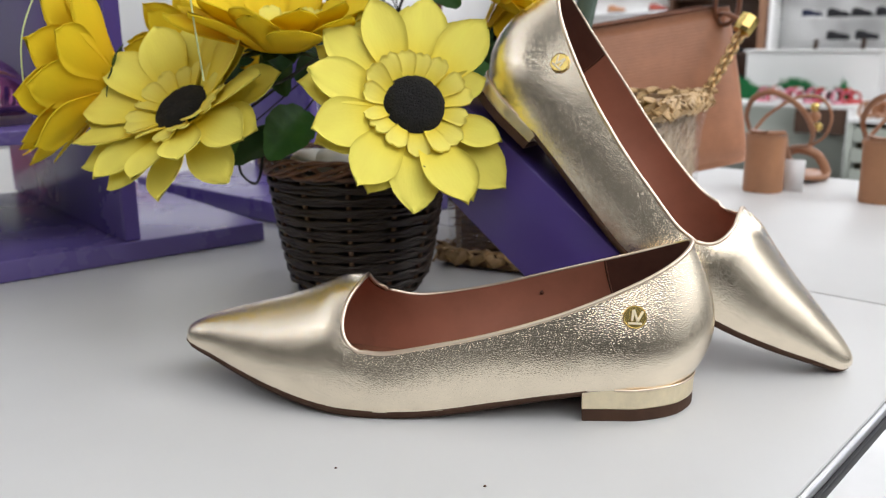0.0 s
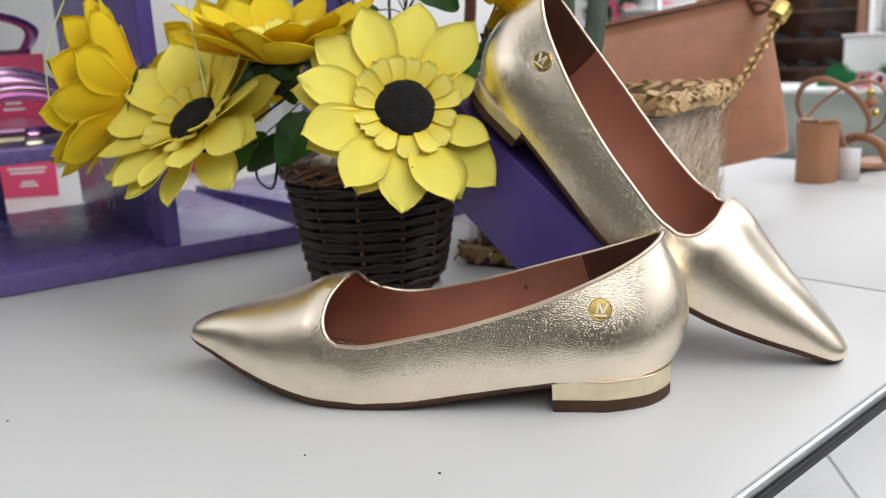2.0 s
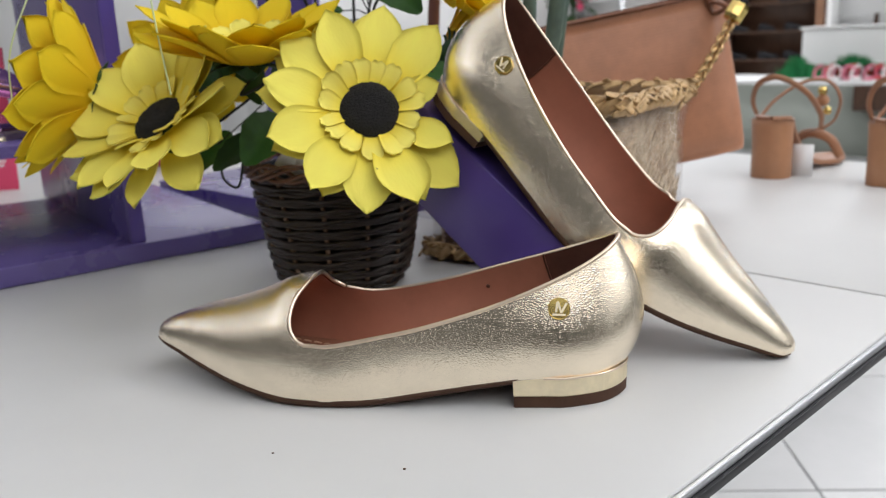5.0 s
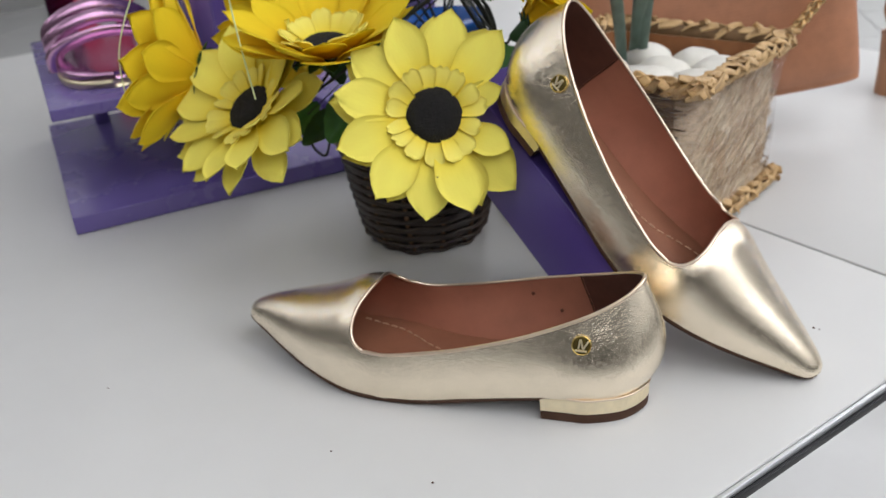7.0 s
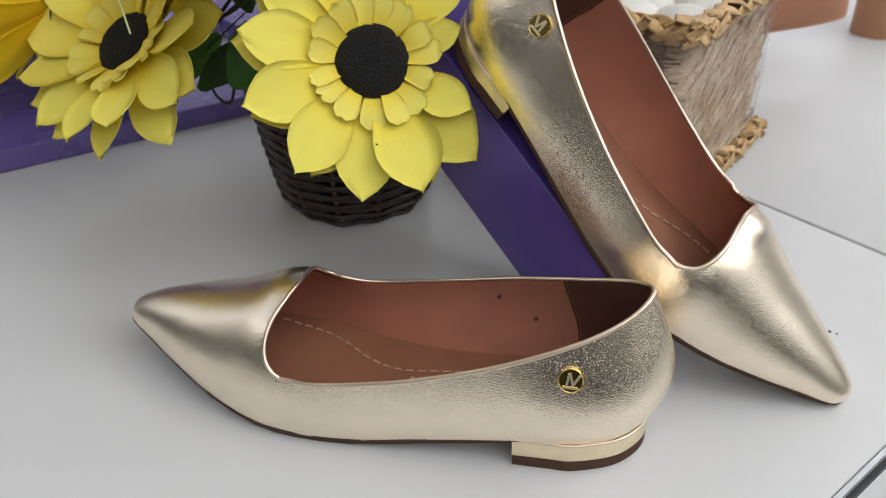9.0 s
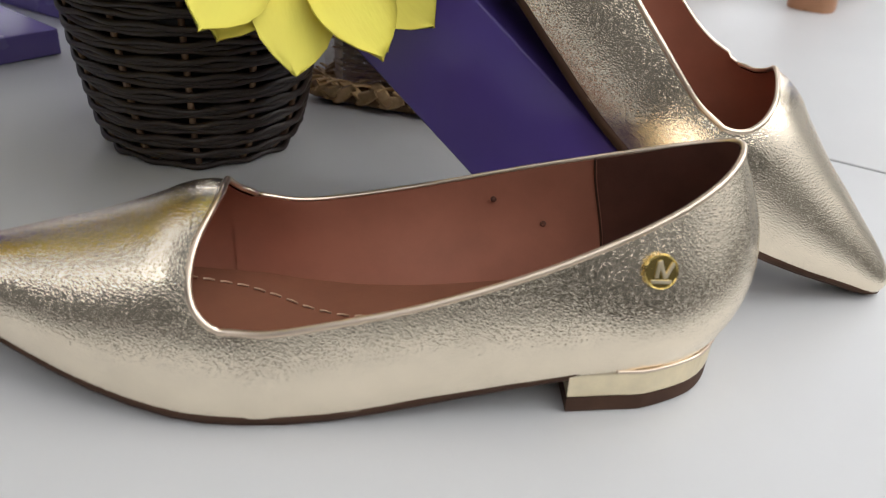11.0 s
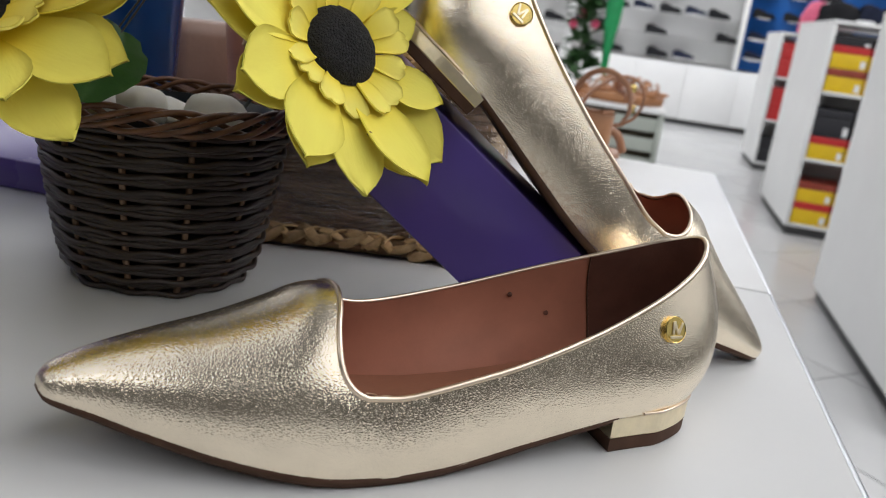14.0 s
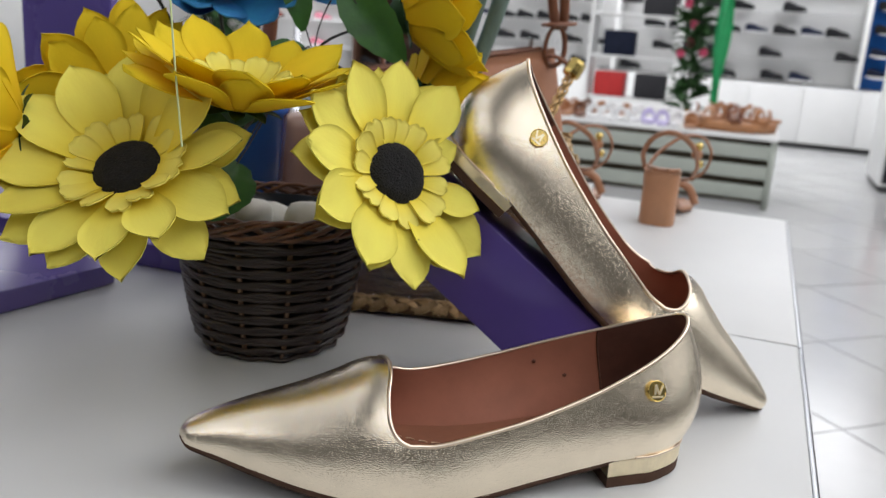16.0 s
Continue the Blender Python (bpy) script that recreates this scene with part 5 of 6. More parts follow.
def blue_flower(c, normal, R, seed):
    rnd = random.Random(seed)
    m = Vector(normal).to_track_quat("Z", "Y").to_matrix().to_4x4()
    m.translation = c
    f = thing("artificial_blue_flower", m, "blue cloth flower with layered petals", "artificial flower", "blue flowers")
    for ring, (n, tilt) in enumerate(((7, 15), (6, 40), (4, 65))):
        for i in range(n):
            pm = pose(0, 0, ring * 0.003, 0, 0, 360 * i / n + ring * 25 + rnd.uniform(-8, 8)) @ pose(0.004, 0, 0, 0, -tilt + rnd.uniform(-8, 8), 0) @ Matrix.Scale(R / 0.04 * (1 - 0.18 * ring), 4)
            link("petal", rnd.choice(BLUES), None, f, m=pm)
    inv = m.inverted()
    e = inv @ Vector((-0.066, 0.70, TABLE + 0.12))
    part("stem", tube(smooth_path([(0, 0, -0.002), (0, 0, -0.02), (e.x * 0.5, e.y * 0.5, e.z * 0.55), tuple(e)], 6), 0.0013, 5), WIRE, f)


for k, (c, nn, R) in enumerate((((-0.135, 0.63, 1.030), (-0.4, -0.6, 0.6), 0.045), ((-0.088, 0.61, 1.022), (0.0, -0.8, 0.5), 0.05), ((-0.045, 0.655, 1.035), (0.4, -0.6, 0.6), 0.045), ((-0.11, 0.68, 1.075), (-0.2, -0.5, 0.8), 0.045), ((-0.03, 0.72, 1.085), (0.2, -0.5, 0.8), 0.045))):
    blue_flower(c, nn, R, 70 + k)

bag2 = thing("shoulder_bag", pose(0.055, 0.92, TABLE, 0, 0, 10), "taupe leather shoulder bag with a dark brown strap", "handbag")
part("body", box(-0.055, 0.075, -0.03, 0.03, 0.0, 0.115, 0.012), TAUPE, bag2, "taupe leather body")
part("side_panel", box(-0.073, -0.056, -0.032, 0.032, 0.0, 0.12, 0.006), STRAP, bag2, "dark brown side panel")
part("strap", tube(smooth_path([(-0.066, -0.01, 0.115), (-0.066, -0.01, 0.19), (-0.05, -0.01, 0.29), (0.0, 0, 0.33), (0.05, 0.01, 0.29), (0.07, 0.01, 0.19), (0.072, 0.01, 0.10)], 8), 0.008, 8, flat=0.4), STRAP, bag2, "dark brown strap")

# ---------------------------------------------------------------- small marks
for x, y, r in ((0.015, 0.290, 0.0007), (-0.201, 0.340, 0.0006), (-0.044, 0.305, 0.0006), (0.2135, 0.457, 0.0009), (0.2165, 0.4555, 0.0006)):
    sp = part("table_speck", lathe([(r, 0.0), (r * 0.7, r * 0.5), (0.00005, r * 0.6)], 8), SOLE, m=pose(x, y, TABLE + 0.0001))
    tagged(sp, "tiny dark crumb on the white tabletop", "speck", "specks on the table")

# brown spot on a petal of the front sunflower
spot = part("petal_spot", moved(lathe([(0.0011, -0.0002), (0.0009, 0.0004), (0.0001, 0.0005)], 9), pose(0, 0, 0, 78, 0, 0)), SOLE, m=pose(-0.0104, 0.4364, 0.9021))
tagged(spot, "tiny brown speck stuck on a yellow petal", "speck")
# flattened round pink shape, partly hidden behind the flowers
pouch = part("pink_shape", lathe([(0.012, 0.0), (0.024, 0.003), (0.028, 0.014), (0.024, 0.026), (0.008, 0.030), (0.001, 0.030)], 24), PINK_CARD, m=Matrix.Translation((-0.438, 1.225, TABLE + 0.0003)) @ Matrix.Diagonal((1.5, 1.0, 1.5, 1)))
tagged(pouch, "small rounded pink shape on the white table", "pouch")

# ---------------------------------------------------------------- the shop behind
def shop_shoe_mesh():
    """A small closed shoe for the far shelves, toe along -y."""
    rows = []
    for k in range(13):
        q = k / 12
        y = -0.13 + 0.26 * q
        hw = interp(q, (0, 0.1, 0.3, 0.6, 0.9, 1.0), (0.012, 0.032, 0.044, 0.036, 0.034, 0.014))
        h = interp(q, (0, 0.15, 0.4, 0.6, 0.85, 1.0), (0.024, 0.044, 0.056, 0.076, 0.088, 0.07))
        rows.append([(hw * math.cos(a), y, 0.018 + h * math.sin(a) ** 0.8 if math.sin(a) > 0 else 0.018) for a in [math.pi * j / 10 for j in range(11)]])
    return grid(rows)


SHOE_MESHES = []
for k, mt in enumerate((SHOE_BLACK, SHOE_NAVY, SHOE_RED, SHOE_BLACK, SHOE_TAN, SHOE_PINK)):
    me = mesh("upper", *shop_shoe_mesh())
    me.materials.append(mt)
    sole = mesh("sole", *box(-0.038, 0.038, -0.13, 0.13, 0.0, 0.0175, 0.006))
    sole.materials.append(SHOE_SOLE if k in (1, 5) else SHOE_BLACK)
    SHOE_MESHES.append((me, sole))


def shelf_shoe(m, kind, label, group):
    t = thing("shelf_shoe", m, label, "shoe", group)
    link("upper", SHOE_MESHES[kind][0], None, t)
    link("sole", SHOE_MESHES[kind][1], None, t)
    return t


SHOE_WORDS = ("black leather shoe on a white wall shelf", "navy canvas shoe with a white sole on a shelf", "red-brown leather shoe on a white wall shelf", "black leather shoe on a white wall shelf", "tan leather shoe on a shelf", "pink shoe with a white sole on a shelf")


def shelf_wall(w0, w1, s, z0, z1, shelves, label, back, board, shoes=(), per=0.2, seed=1, depth=0.28, posts=(), post_mat=None):
    t = thing("shelving_unit", room(0, 0), label, "shelving", kind="")
    part("back_panel", box(w0, w1, s - 0.03, s, z0, z1), back, t)
    for z in shelves:
        part("shelf_board", box(w0 + 0.01, w1 - 0.01, s - depth, s - 0.032, z - 0.009, z + 0.009, 0.002), board, t)
    for p in posts:
        part("side_panel", box(p - 0.025, p + 0.025, s - depth - 0.02, s - 0.031, z0, z1, 0.003), post_mat or board, t)
    rnd = random.Random(seed)
    for z in shelves:
        w = w0 + 0.18
        while w < w1 - 0.14:
            if shoes and rnd.random() < 0.86 and not any(abs(w - p) < 0.12 for p in posts):
                k = rnd.choice(shoes)
                shelf_shoe(room(w, s - 0.16, z + 0.0095, 90 + rnd.uniform(-18, 18)), k, SHOE_WORDS[k], "shoes on the wall shelves")
            w += per * rnd.uniform(1.25, 1.75)
    return t


SB = 10.95
shelf_wall(-4.2, 0.86, SB, 0.72, 2.9, (0.74, 1.0, 1.26, 1.52, 1.78, 2.04, 2.3), "white wall with clear shelves and rows of dark shoes", WHITE_PANEL, GLASS_SHELF, (0, 0, 0, 3, 1, 3), 0.19, 3, posts=(-4.17, -1.95, 0.84), post_mat=WHITE_PANEL)
low = thing("low_cabinet", room(0, 0), "white lacquered low cabinet run with a dark plinth", "cabinet")
part("body", box(-4.2, 2.4, SB - 0.42, SB, 0.06, 0.70, 0.003), WHITE_PANEL, low)
part("plinth", box(-4.2, 2.4, SB - 0.39, SB, 0.0, 0.0595), PLINTH, low, "dark recessed plinth")
for w in (-3.6, -3.0, -2.4, -1.8, -1.2, -0.6, 0.0, 0.6, 1.2):
    part("door", box(w - 0.295, w + 0.295, SB - 0.438, SB - 0.4205, 0.07, 0.69, 0.002), WHITE_PANEL, low)
bl = part("blue_wall_panel", box(0.875, 2.6, SB - 0.06, SB, 0.72, 2.9), BLUE_WALL, m=ROOM)
tagged(bl, "bright blue painted display wall panel", "wall panel")
rnd = random.Random(9)
for z in (0.85, 1.08, 1.34, 1.6):
    for w in (1.05, 1.4, 1.75):
        br = thing("shoe_ledge", room(w, SB - 0.062, z), "small ledge holding a single shoe on the blue panel", "shelf", "ledges on the blue panel")
        part("ledge", box(-0.07, 0.07, -0.13, -0.001, -0.01, 0.0, 0.002), PAPER, br)
        shelf_shoe(room(w, SB - 0.14, z + 0.0005, 90 + rnd.uniform(-15, 15)), rnd.choice((0, 1, 3)), "dark shoe on a small wall ledge", "shoes on the blue panel")
shelf_wall(-5.55, -4.22, SB, 0.0, 2.9, (0.5, 0.85, 1.2, 1.55, 1.9, 2.25), "dark brown wooden wall unit with black shoes", DARK_WOOD, DARK_WOOD, (0, 3, 0), 0.26, 5, posts=(-5.53,))
wp = part("wood_post", box(-4.30, -4.205, SB - 0.36, SB - 0.301, 0.0, 2.9, 0.004), MID_WOOD, m=ROOM)
tagged(wp, "brown wooden upright post of the wall unit", "post")
shelf_wall(-7.9, -5.57, SB, 0.0, 2.9, (0.7, 1.05, 1.4, 1.75, 2.1), "pale wall unit with glass shelves and a few heels", WHITE_PANEL, PAPER, (2, 5, 4), 0.5, 6)
tb = part("chrome_post", tube([(-1.95, 3.0, 0.0), (-1.95, 3.0, CEIL - 0.001)], 0.014, 14), CHROME, m=ROOM)
tagged(tb, "upright chrome display tube from floor to ceiling", "post")


# low bench with drawers-like slots and brown sandals
def display_bench(w0, w1, s0, s1, h, label):
    t = thing("display_bench", room(0, 0), label, "display bench")
    part("bench_top", box(w0, w1, s0, s1, h - 0.03, h, 0.003), WHITE_PANEL, t)
    part("side_panel", box(w1 - 0.04, w1 - 0.001, s0 + 0.01, s1 - 0.01, 0.0, h - 0.0305), GREY_GREEN, t)
    part("side_panel", box(w0 + 0.001, w0 + 0.04, s0 + 0.01, s1 - 0.01, 0.0, h - 0.0305), GREY_GREEN, t)
    # brown colour stands in for the shade in the drawer gaps
    part("back_board", box(w0 + 0.041, w1 - 0.041, s0 + 0.12, s0 + 0.14, 0.02, h - 0.031), SLOT, t, "brown board painted as the shade between drawer fronts")
    for k in range(3):
        z = 0.06 + k * (h - 0.08) / 3
        part("drawer_front", box(w0 + 0.042, w1 - 0.042, s0 + 0.015, s0 + 0.04, z, z + (h - 0.08) / 3 - 0.045, 0.004), GREY_GREEN, t, "grey-green drawer front")
    return t


display_bench(-1.75, 0.0, 5.9, 6.7, 0.49, "low grey-green display bench full of brown sandals")


def slide_mesh(mat):
    rows = []
    for k in range(11):
        q = k / 10
        y = -0.125 + 0.25 * q
        hw = interp(q, (0, 0.12, 0.35, 0.6, 0.9, 1.0), (0.014, 0.036, 0.045, 0.036, 0.034, 0.014))
        rows.append([(hw * c, y, z) for c, z in ((-1, 0.0), (-1, 0.02), (-0.5, 0.023), (0, 0.024), (0.5, 0.023), (1, 0.02), (1, 0.0))])
    vs, fs = grid(rows, wrap_v=True)
    fs = list(fs) + [tuple(reversed(range(7))), tuple(10 * 7 + j for j in range(7))]
    foot = mesh("footbed", vs, fs)
    foot.materials.append(mat)
    straps = []
    for y, z, dy, r in ((-0.05, 0.078, 0.01, 0.018), (0.08, 0.1, -0.03, 0.010)):
        st = mesh("strap", *tube(smooth_path([(-0.040, y, 0.02), (-0.035, y + dy * 0.5, z * 0.75), (0.0, y + dy, z), (0.035, y + dy * 0.5, z * 0.75), (0.040, y, 0.02)], 6), r, 8, flat=0.27))
        st.materials.append(mat)
        straps.append(st)
    return foot, straps


def slide_sandal(m, kind, label, group):
    t = thing("slide_sandal", m, label, "sandal", group)
    link("footbed", kind[0], None, t)
    for st in kind[1]:
        link("strap", st, None, t)
    return t


SLIDES = [slide_mesh(m) for m in (SHOE_TAN, TAN_PLAIN, NUDE, PAPER, STRAP, LILAC, SHOE_PINK)]
rnd = random.Random(21)
for k in range(34):
    w, s = -1.66 + 0.098 * (k % 17), 6.06 + 0.3 * (k // 17)
    if k % 17 > 11:
        continue
    kind = rnd.choice((3, 3, 5, 3, 2)) if 4 <= (k % 17) <= 10 else rnd.choice((0, 0, 1, 2, 4))
    slide_sandal(room(w, s + rnd.uniform(-0.03, 0.03), 0.4905, 180 + rnd.uniform(-12, 12)), SLIDES[kind], {3: "white slide sandal on the low bench", 5: "lilac slide sandal on the low bench", 6: "pink slide sandal on the low bench"}.get(kind, "tan leather slide sandal on the low bench"), "sandals on the bench")

# raised tray with more sandals at the bench's end
tray = thing("display_riser", room(-0.34, 6.27, 0.4905), "round tan display riser on the bench", "riser")
part("drum", lathe([(0.27, 0.0), (0.32, 0.004), (0.33, 0.06), (0.31, 0.068), (0.001, 0.068)], 32), SHOE_TAN, tray)
for k in range(13):
    a = 2 * math.pi * k / 9
    r = 0.22 if k < 9 else 0.08
    slide_sandal(room(-0.34 + r * math.cos(a), 6.27 + r * math.sin(a), 0.5592, math.degrees(a) + 90), SLIDES[(0, 2, 3, 1, 0, 3, 2, 4, 0, 3, 1, 0, 2)[k]], "white sandal on the round riser" if k in (2, 5, 9) else "tan leather sandal on the round riser", "sandals on the riser")


# flower arrangement and green cloth behind the bench
vase = thing("tall_flower_stand", room(-0.76, 7.6), "tall stand with green leaves and pink flowers", "plant")
part("pole", tube([(0, 0, 0), (0, 0, 1.0)], 0.012, 8), LEAF_DARK, vase)
rnd = random.Random(31)
LEAF_SMALL = mesh("leaf", *leaf_mesh(0.18, 0.09, 77))
LEAF_SMALL.materials.append(LEAF_DARK)
PINK_P = petal_mesh("flower_petal", 0.05, 0.04, 0.2, False, 0.2, 601, PINK_PETAL)
for k in range(120):
    z = rnd.uniform(0.5, 1.6)
    a = rnd.uniform(0, 6.28)
    link("leaf", LEAF_SMALL, None, vase, m=pose(0.03 * math.cos(a), 0.03 * math.sin(a), z, rnd.uniform(-40, 40), rnd.uniform(-60, 10), math.degrees(a)))
for k in range(5):
    c = Vector((rnd.uniform(-0.1, 0.1), -0.12 + rnd.uniform(-0.05, 0.05), rnd.uniform(0.9, 1.5)))
    for i in range(6):
        link("flower_petal", PINK_P, None, vase, m=Matrix.Translation(c) @ pose(0, 0, 0, 90, 0, 0) @ pose(0, 0, 0, 0, 0, 60 * i) @ pose(0, 0, 0, 0, -25, 0))
cl = []
for i in range(13):
    q = i / 12
    cl.append([(-0.05 + 0.1 * c + 0.02 * math.sin(q * 7 + c * 3), 0.015 * math.sin(c * 9 + q * 2), 0.42 + 1.1 * q) for c in [j / 8 for j in range(9)]])
cloth = part("green_cloth", join(grid(cl), moved(grid([list(reversed(r)) for r in cl]), pose(0, 0.003, 0))), GREEN_CLOTH, m=room(-0.53, 7.5))
tagged(cloth, "hanging strip of bright green satin cloth", "cloth")
cs = part("cloth_rail", tube([(0, 0, 0), (0, 0, 1.56)], 0.008, 8), CHROME, m=room(-0.53, 7.53))
tagged(cs, "slim chrome pole holding the green cloth", "pole")

# white shelf tower with bags and boxes
tower = thing("shelf_tower", room(-1.4, 8.6), "white open shelf tower with dark bags and boxes", "shelving")
for x in (-0.42, 0.42):
    part("side_panel", box(x - 0.02, x + 0.02, -0.17, 0.17, 0, 2.1, 0.003), WHITE_PANEL, tower)
for z in (0.1, 0.5, 0.9, 1.3, 1.7, 2.08):
    part("shelf_board", box(-0.399, 0.399, -0.17, 0.17, z - 0.012, z + 0.012), WHITE_PANEL, tower)
for x, z, mt, lab in ((-0.2, 0.513, RED_BOX, "red shoe box on a white shelf"), (0.2, 0.513, BLACK_BOX, "black shoe box on a white shelf"), (-0.15, 0.913, SHOE_NAVY, "dark navy bag on a white shelf"), (0.2, 1.313, BLACK_BOX, "black box on a white shelf")):
    bx = part("stored_box", box(-0.15, 0.15, -0.12, 0.12, 0, 0.24, 0.02), mt, m=room(-1.4 + x, 8.6, z))
    tagged(bx, lab, "box")

# brown wooden chair-like frame beside the tower
frame_b = thing("wooden_easel", room(-2.5, 7.9), "dark brown slanted wooden display frame", "display frame")
for x in (-0.2, 0.2):
    part("leg", tube([(x, -0.15, 0), (x, 0.1, 1.0)], 0.02, 8), DARK_WOOD, frame_b)
for z in (0.35, 0.6, 0.85):
    part("rung", tube([(-0.22, -0.15 + 0.25 * z, z), (0.22, -0.15 + 0.25 * z, z)], 0.022, 8), DARK_WOOD, frame_b)


# white gondolas with shoe boxes along the aisle
def shoe_box(m, mats, size, label):
    t = thing("shoe_box", m, label, "shoe box", "stacked shoe boxes")
    a, b, c = size
    part("box", box(-a / 2, a / 2, -b / 2, b / 2, 0, c * 0.68, 0.002), mats[0], t)
    part("lid", box(-a / 2 - 0.002, a / 2 + 0.002, -b / 2 - 0.002, b / 2 + 0.002, c * 0.68 + 0.0005, c, 0.002), mats[1], t)
    part("size_label", box(a / 2 - 0.035, a / 2 - 0.01, -b / 2 - 0.0032, -b / 2 - 0.0022, c * 0.1, c * 0.42), PAPER, t, "blank white size label", smooth=False)
    return t


def gondola(w0, w1, s0, s1, h, boxes, label, bw):
    t = thing("gondola_shelf", room(0, 0), label, "shelving")
    part("side_panel", box(w0, w0 + 0.022, s0, s1, 0.05, h, 0.002), WHITE_PANEL, t)
    part("side_panel", box(w1 - 0.022, w1, s0, s1, 0.05, h, 0.002), WHITE_PANEL, t)
    part("core_panel", box(w0 + 0.0225, w1 - 0.0225, s0 + 0.35, s0 + 0.37, 0.05, h - 0.03), WHITE_PANEL, t)
    part("top_board", box(w0 - 0.002, w1 + 0.002, s0 - 0.004, s1 + 0.002, h + 0.0005, h + 0.02, 0.003), WHITE_PANEL, t)
    part("plinth", box(w0 + 0.02, w1 - 0.02, s0 + 0.02, s1 - 0.02, 0.0, 0.0495), PLINTH, t, "dark recessed plinth")
    zs = [0.05 + k * (h - 0.05) / 3 for k in range(3)]
    for z in zs:
        part("shelf_board", box(w0 + 0.0225, w1 - 0.0225, s0 + 0.003, s0 + 0.345, z, z + 0.018), WHITE_PANEL, t)
    for z, stack in zip(zs, boxes):
        zz = z + 0.0185
        for mats, c in stack:
            w = w0 + 0.03 + bw / 2
            while w + bw / 2 < w1 - 0.02:
                shoe_box(room(w, s0 + 0.175, zz), mats, (bw, 0.32, c - 0.002), "cardboard shoe box stacked on a white shelf")
                w += bw + 0.012
            zz += c
    return t


YR, YB, BB, RR = (YELLOW_BOX, RED_BOX), (YELLOW_BOX, SHOE_RED), (BLACK_BOX, BLACK_BOX), (RED_BOX, RED_BOX)
gondola(0.72, 1.42, 4.9, 5.95, 1.15, (((YR, 0.125), (YB, 0.11)), ((YR, 0.125), (BB, 0.15)), ((YB, 0.125), (YR, 0.12), (BB, 0.05))), "white gondola shelf with yellow and red shoe boxes", 0.185)
gondola(0.84, 1.5, 7.5, 8.4, 1.12, (((BB, 0.1), (BB, 0.1)), ((RR, 0.14), (RR, 0.13)), ((RR, 0.14), (RR, 0.14))), "white gondola shelf with red and black shoe boxes", 0.2)
gondola(0.655, 1.4, 2.3, 3.65, 1.14, ((), (), ()), "plain white gondola shelf end beside the aisle", 0.2)
rnd = random.Random(41)
for k in range(10):
    kd = rnd.choice((0, 1, 3, 3))
    shelf_shoe(room(0.85 + 0.13 * (k % 5), 5.1 + 0.35 * (k // 5), 1.1705, rnd.uniform(60, 120)), kd, "dark shoe standing on the gondola top", "shoes on the gondola tops")
for k, (w, s, mt, lab) in enumerate(((1.1, 7.7, PINK_PETAL, "pink folded garment on the gondola top"), (1.3, 7.8, SHOE_NAVY, "navy folded bag on the gondola top"), (1.2, 8.1, LILAC, "pale lilac bag on the gondola top"), (1.28, 5.2, PINK_PETAL, "pink bag on the gondola top"))):
    z = 1.1405 if s > 7 else 1.1705
    bg = part("soft_bag", lathe([(0.10, 0.0), (0.13, 0.02), (0.12, 0.16), (0.07, 0.26), (0.03, 0.28)], 16), mt, m=room(w, s, z))
    tagged(bg, lab, "bag")

# counter with green grass and bright sandals further left
cnt = thing("display_counter", room(0, 0), "long white display counter with open front", "counter")
part("counter_top", box(-5.2, -1.80, 6.2, 6.9, 0.52, 0.55, 0.003), WHITE_PANEL, cnt)
part("front_panel", box(-5.2, -1.841, 6.35, 6.37, 0.0, 0.5195), GREY_GREEN, cnt)
part("end_panel", box(-1.84, -1.80, 6.2, 6.9, 0.0, 0.5195), WHITE_PANEL, cnt)
bb = part("brown_basket", box(-2.20, -1.85, 6.205, 6.34, 0.34, 0.518, 0.01), DARK_WOOD, m=ROOM)
bb["kind"] = ""
tagged(bb, "dark brown box hung under the white counter", "box")
rnd = random.Random(51)
blades = []
for k in range(1500):
    x, y = rnd.uniform(-2.85, -2.05), rnd.uniform(6.42, 6.85)
    h = rnd.uniform(0.06, 0.10) + 0.08 * max(0.0, math.sin(x * 14 + y * 9))
    dx, dy = rnd.uniform(-0.03, 0.03), rnd.uniform(-0.03, 0.03)
    blades.append(([(x - 0.012, y, 0.551), (x + 0.012, y, 0.551), (x + dx, y + dy, 0.551 + h)], [(0, 1, 2)]))
BRIGHT = [slide_mesh(m) for m in (SHOE_PINK, RED_BOX, PAPER, SHOE_BLACK)]
gr = part("artificial_grass", join(*blades), GREEN_FELT, m=ROOM, smooth=False)
tagged(gr, "bright green artificial grass strip on the counter", "artificial grass", kind="stuff")
for k in range(14):
    w = -2.45 + 0.044 * k
    slide_sandal(room(w, 6.34 + 0.05 * (k % 2), 0.5505, 180 + rnd.uniform(-20, 20)), BRIGHT[k % 4], ("pink", "red", "white", "black")[k % 4] + " sandal beside the grass on the counter", "bright sandals on the counter")
box_w = thing("display_box", room(0, 0), "plain white display box behind the counter", "display box")
part("carcass", box(-2.9, -1.86, 6.97, 7.25, 0.0, 0.90, 0.004), WHITE_PANEL, box_w)
part("lid_board", box(-2.91, -1.85, 6.94, 7.26, 0.9005, 0.92, 0.003), WHITE_PANEL, box_w)
part("front_board", box(-2.89, -1.87, 6.95, 6.9695, 0.02, 0.89, 0.002), WHITE_PANEL, box_w)

# flower shelf and white pillar far left
pil = part("pillar", box(-7.2, -6.85, 4.4, 4.75, 0, CEIL - 0.001, 0.004), WALL, m=ROOM)
tagged(pil, "square white pillar", "pillar", kind="structure")
tf = thing("distant_plant", room(-4.5, 6.05), "dark green bush with pink flowers in a lilac pot", "plant")
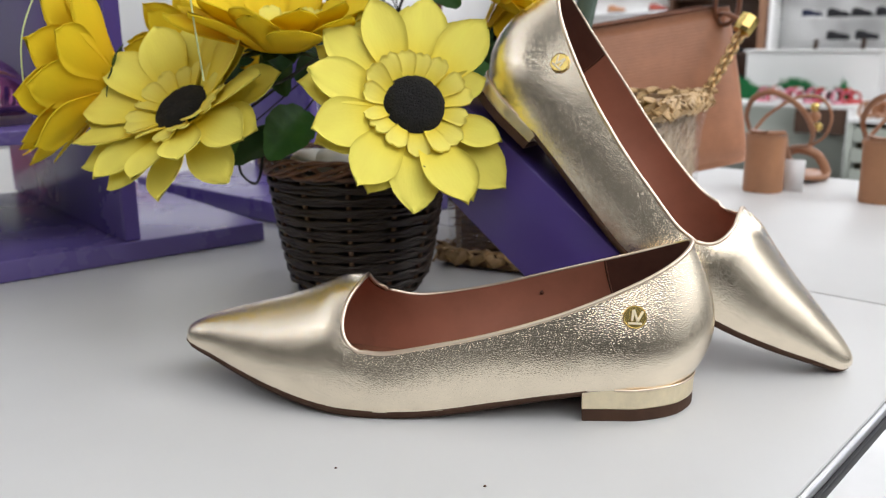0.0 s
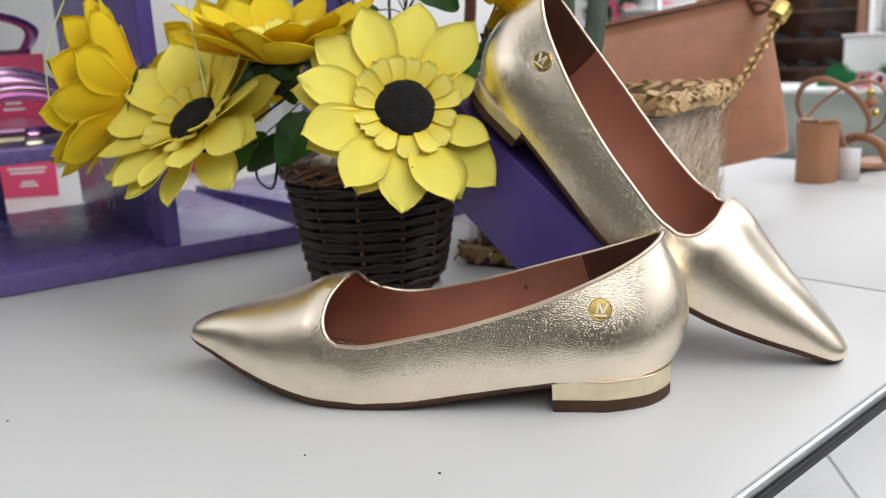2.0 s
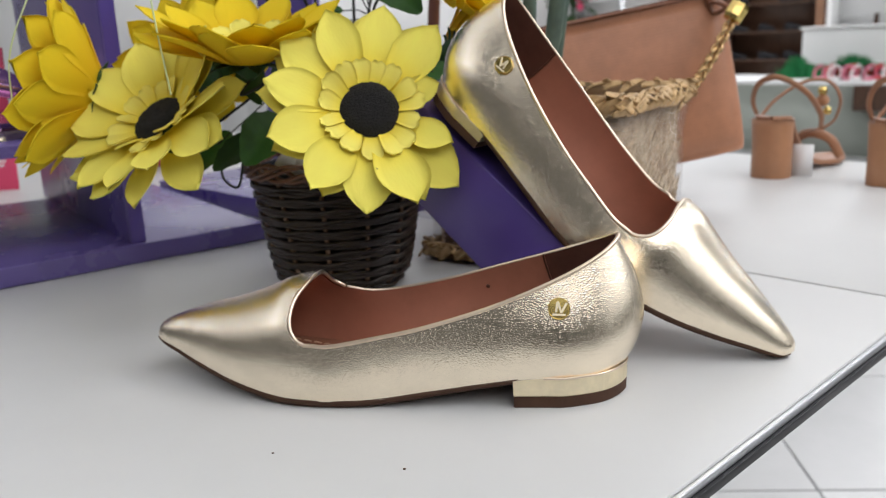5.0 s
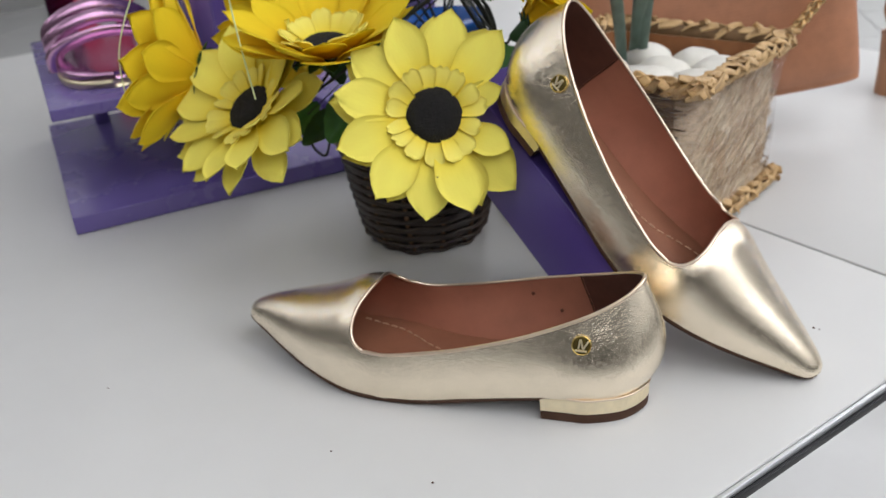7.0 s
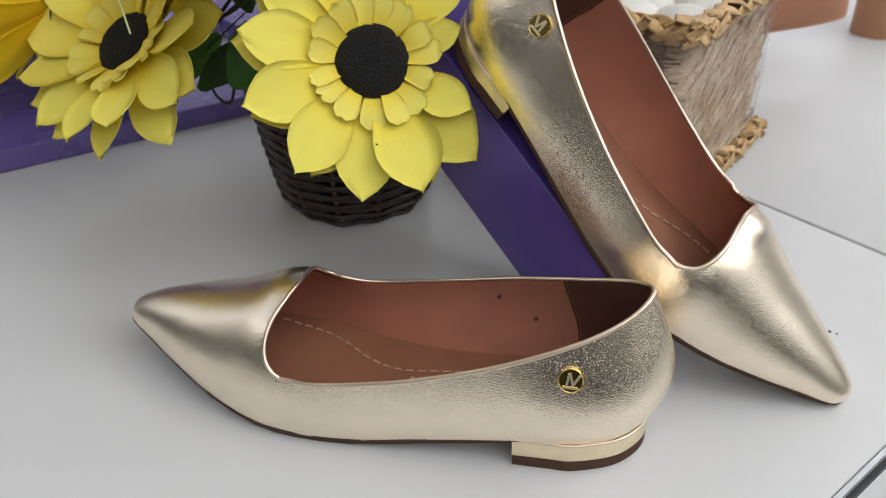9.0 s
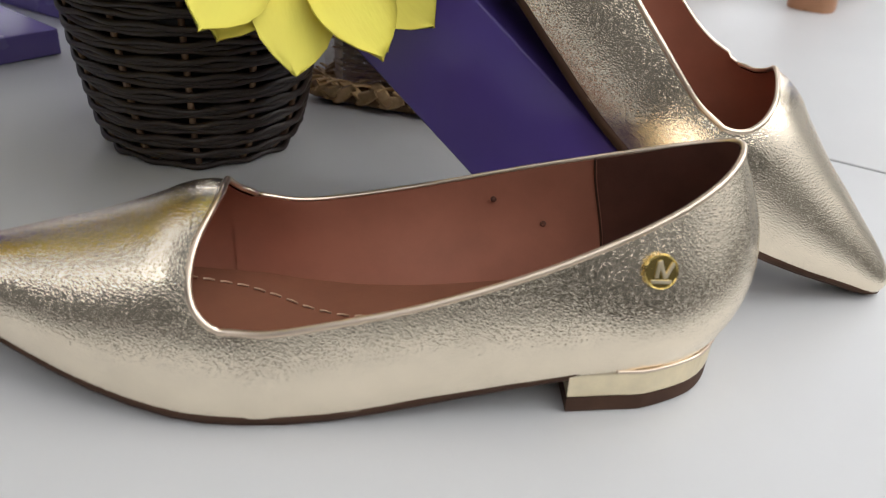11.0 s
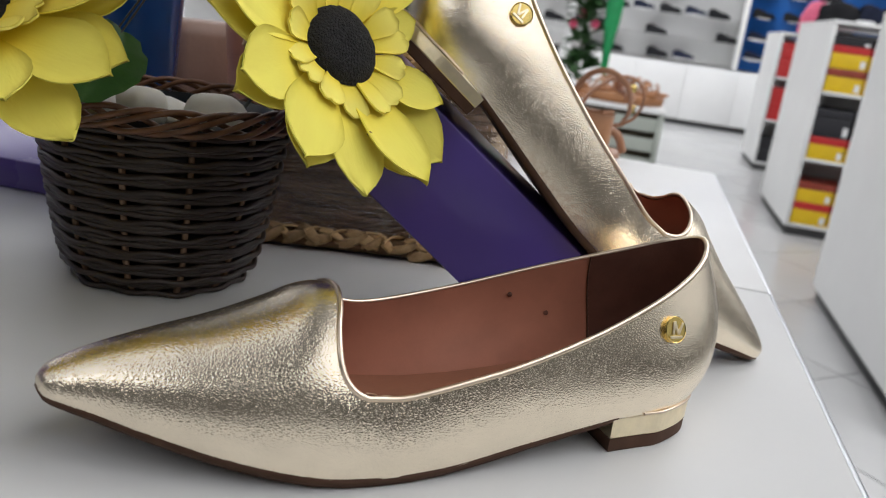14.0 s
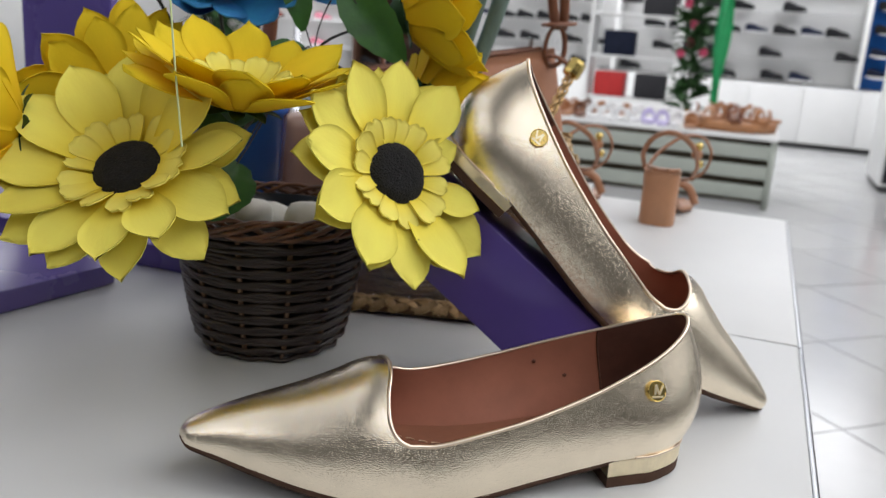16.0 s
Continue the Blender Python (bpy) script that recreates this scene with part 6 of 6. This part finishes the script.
part("pot", lathe([(0.14, 0.0), (0.17, 0.3), (0.18, 0.32), (0.001, 0.3)], 20), LILAC, tf)
part("pole", tube([(0, 0, 0.28), (0, 0, 1.45)], 0.015, 6), LEAF_DARK, tf)
rnd = random.Random(61)
LD = mesh("leaf", *leaf_mesh(0.2, 0.09, 78))
LD.materials.append(LEAF_DARK)
for k in range(90):
    a, z = rnd.uniform(0, 6.28), rnd.uniform(0.8, 1.6)
    r = rnd.uniform(0, 0.12)
    link("leaf", LD, None, tf, m=pose(r * math.cos(a), r * math.sin(a), z, rnd.uniform(-40, 40), rnd.uniform(-60, 30), math.degrees(a)))
for k in range(8):
    c = Vector((rnd.uniform(-0.05, 0.25), -0.15, rnd.uniform(1.1, 1.5)))
    for i in range(6):
        link("flower_petal", PINK_P, None, tf, m=Matrix.Translation(c) @ pose(0, 0, 0, 90, 0, 0) @ pose(0, 0, 0, 0, 0, 60 * i) @ pose(0, 0, 0, 0, -25, 0))

# ---------------------------------------------------------------- floor tiles, last
TW, TL = 0.52, 0.6
C = Matrix.Rotation(math.radians(-ROOM_ANGLE), 4, "Z")
tile_near = mesh("tile", *box(-TW / 2 + 0.0025, TW / 2 - 0.0025, -TL / 2 + 0.0025, TL / 2 - 0.0025, -0.002, 0.0, 0.0008), smooth=False)
tile_near.materials.append(TILE)


def clipped(poly, axis, limit, sign):
    """The part of a flat polygon on one side of a line along an axis."""
    out = []
    for k, p in enumerate(poly):
        q = poly[(k + 1) % len(poly)]
        a, b = sign * (limit - p[axis]), sign * (limit - q[axis])
        if a >= 0:
            out.append(p)
        if a * b < 0:
            out.append(p.lerp(q, a / (a - b)))
    return out


count = 0
rest = []
for i in range(-30, 34):
    for j in range(-24, 36):
        p = C @ Vector((0.713 + (i + 0.5) * TW, 1.628 + (j + 0.5) * TL, 0))
        if not (-8.4 < p.x < 3.6 and -3.4 < p.y < 11.4):
            continue
        m = Matrix.Translation(p) @ pose(0, 0, 0, 0, 0, -ROOM_ANGLE)
        if -0.6 < p.x < 2.4 and 0.2 < p.y < 9.5 and count < 290:
            link("tile", tile_near, None, floor, m=m)
            count += 1
            continue
        poly = [m @ Vector((x * (TW / 2 - 0.0025), y * (TL / 2 - 0.0025), 0)) for x, y in ((-1, -1), (1, -1), (1, 1), (-1, 1))]
        for axis, limit, sign in ((0, -7.999, -1), (0, 3.199, 1), (1, -2.999, -1), (1, 10.979, 1)):
            poly = clipped(poly, axis, limit, sign)
        n = len(poly)
        if n > 2:
            low = [v - Vector((0, 0, 0.002)) for v in poly]
            rest.append((poly + low, [tuple(range(n))] + [(k, k + n, (k + 1) % n + n, (k + 1) % n) for k in range(n)]))
far_tiles = part("far_tiles", join(*rest), TILE, floor, smooth=False)
far_tiles["kind"] = "stuff"
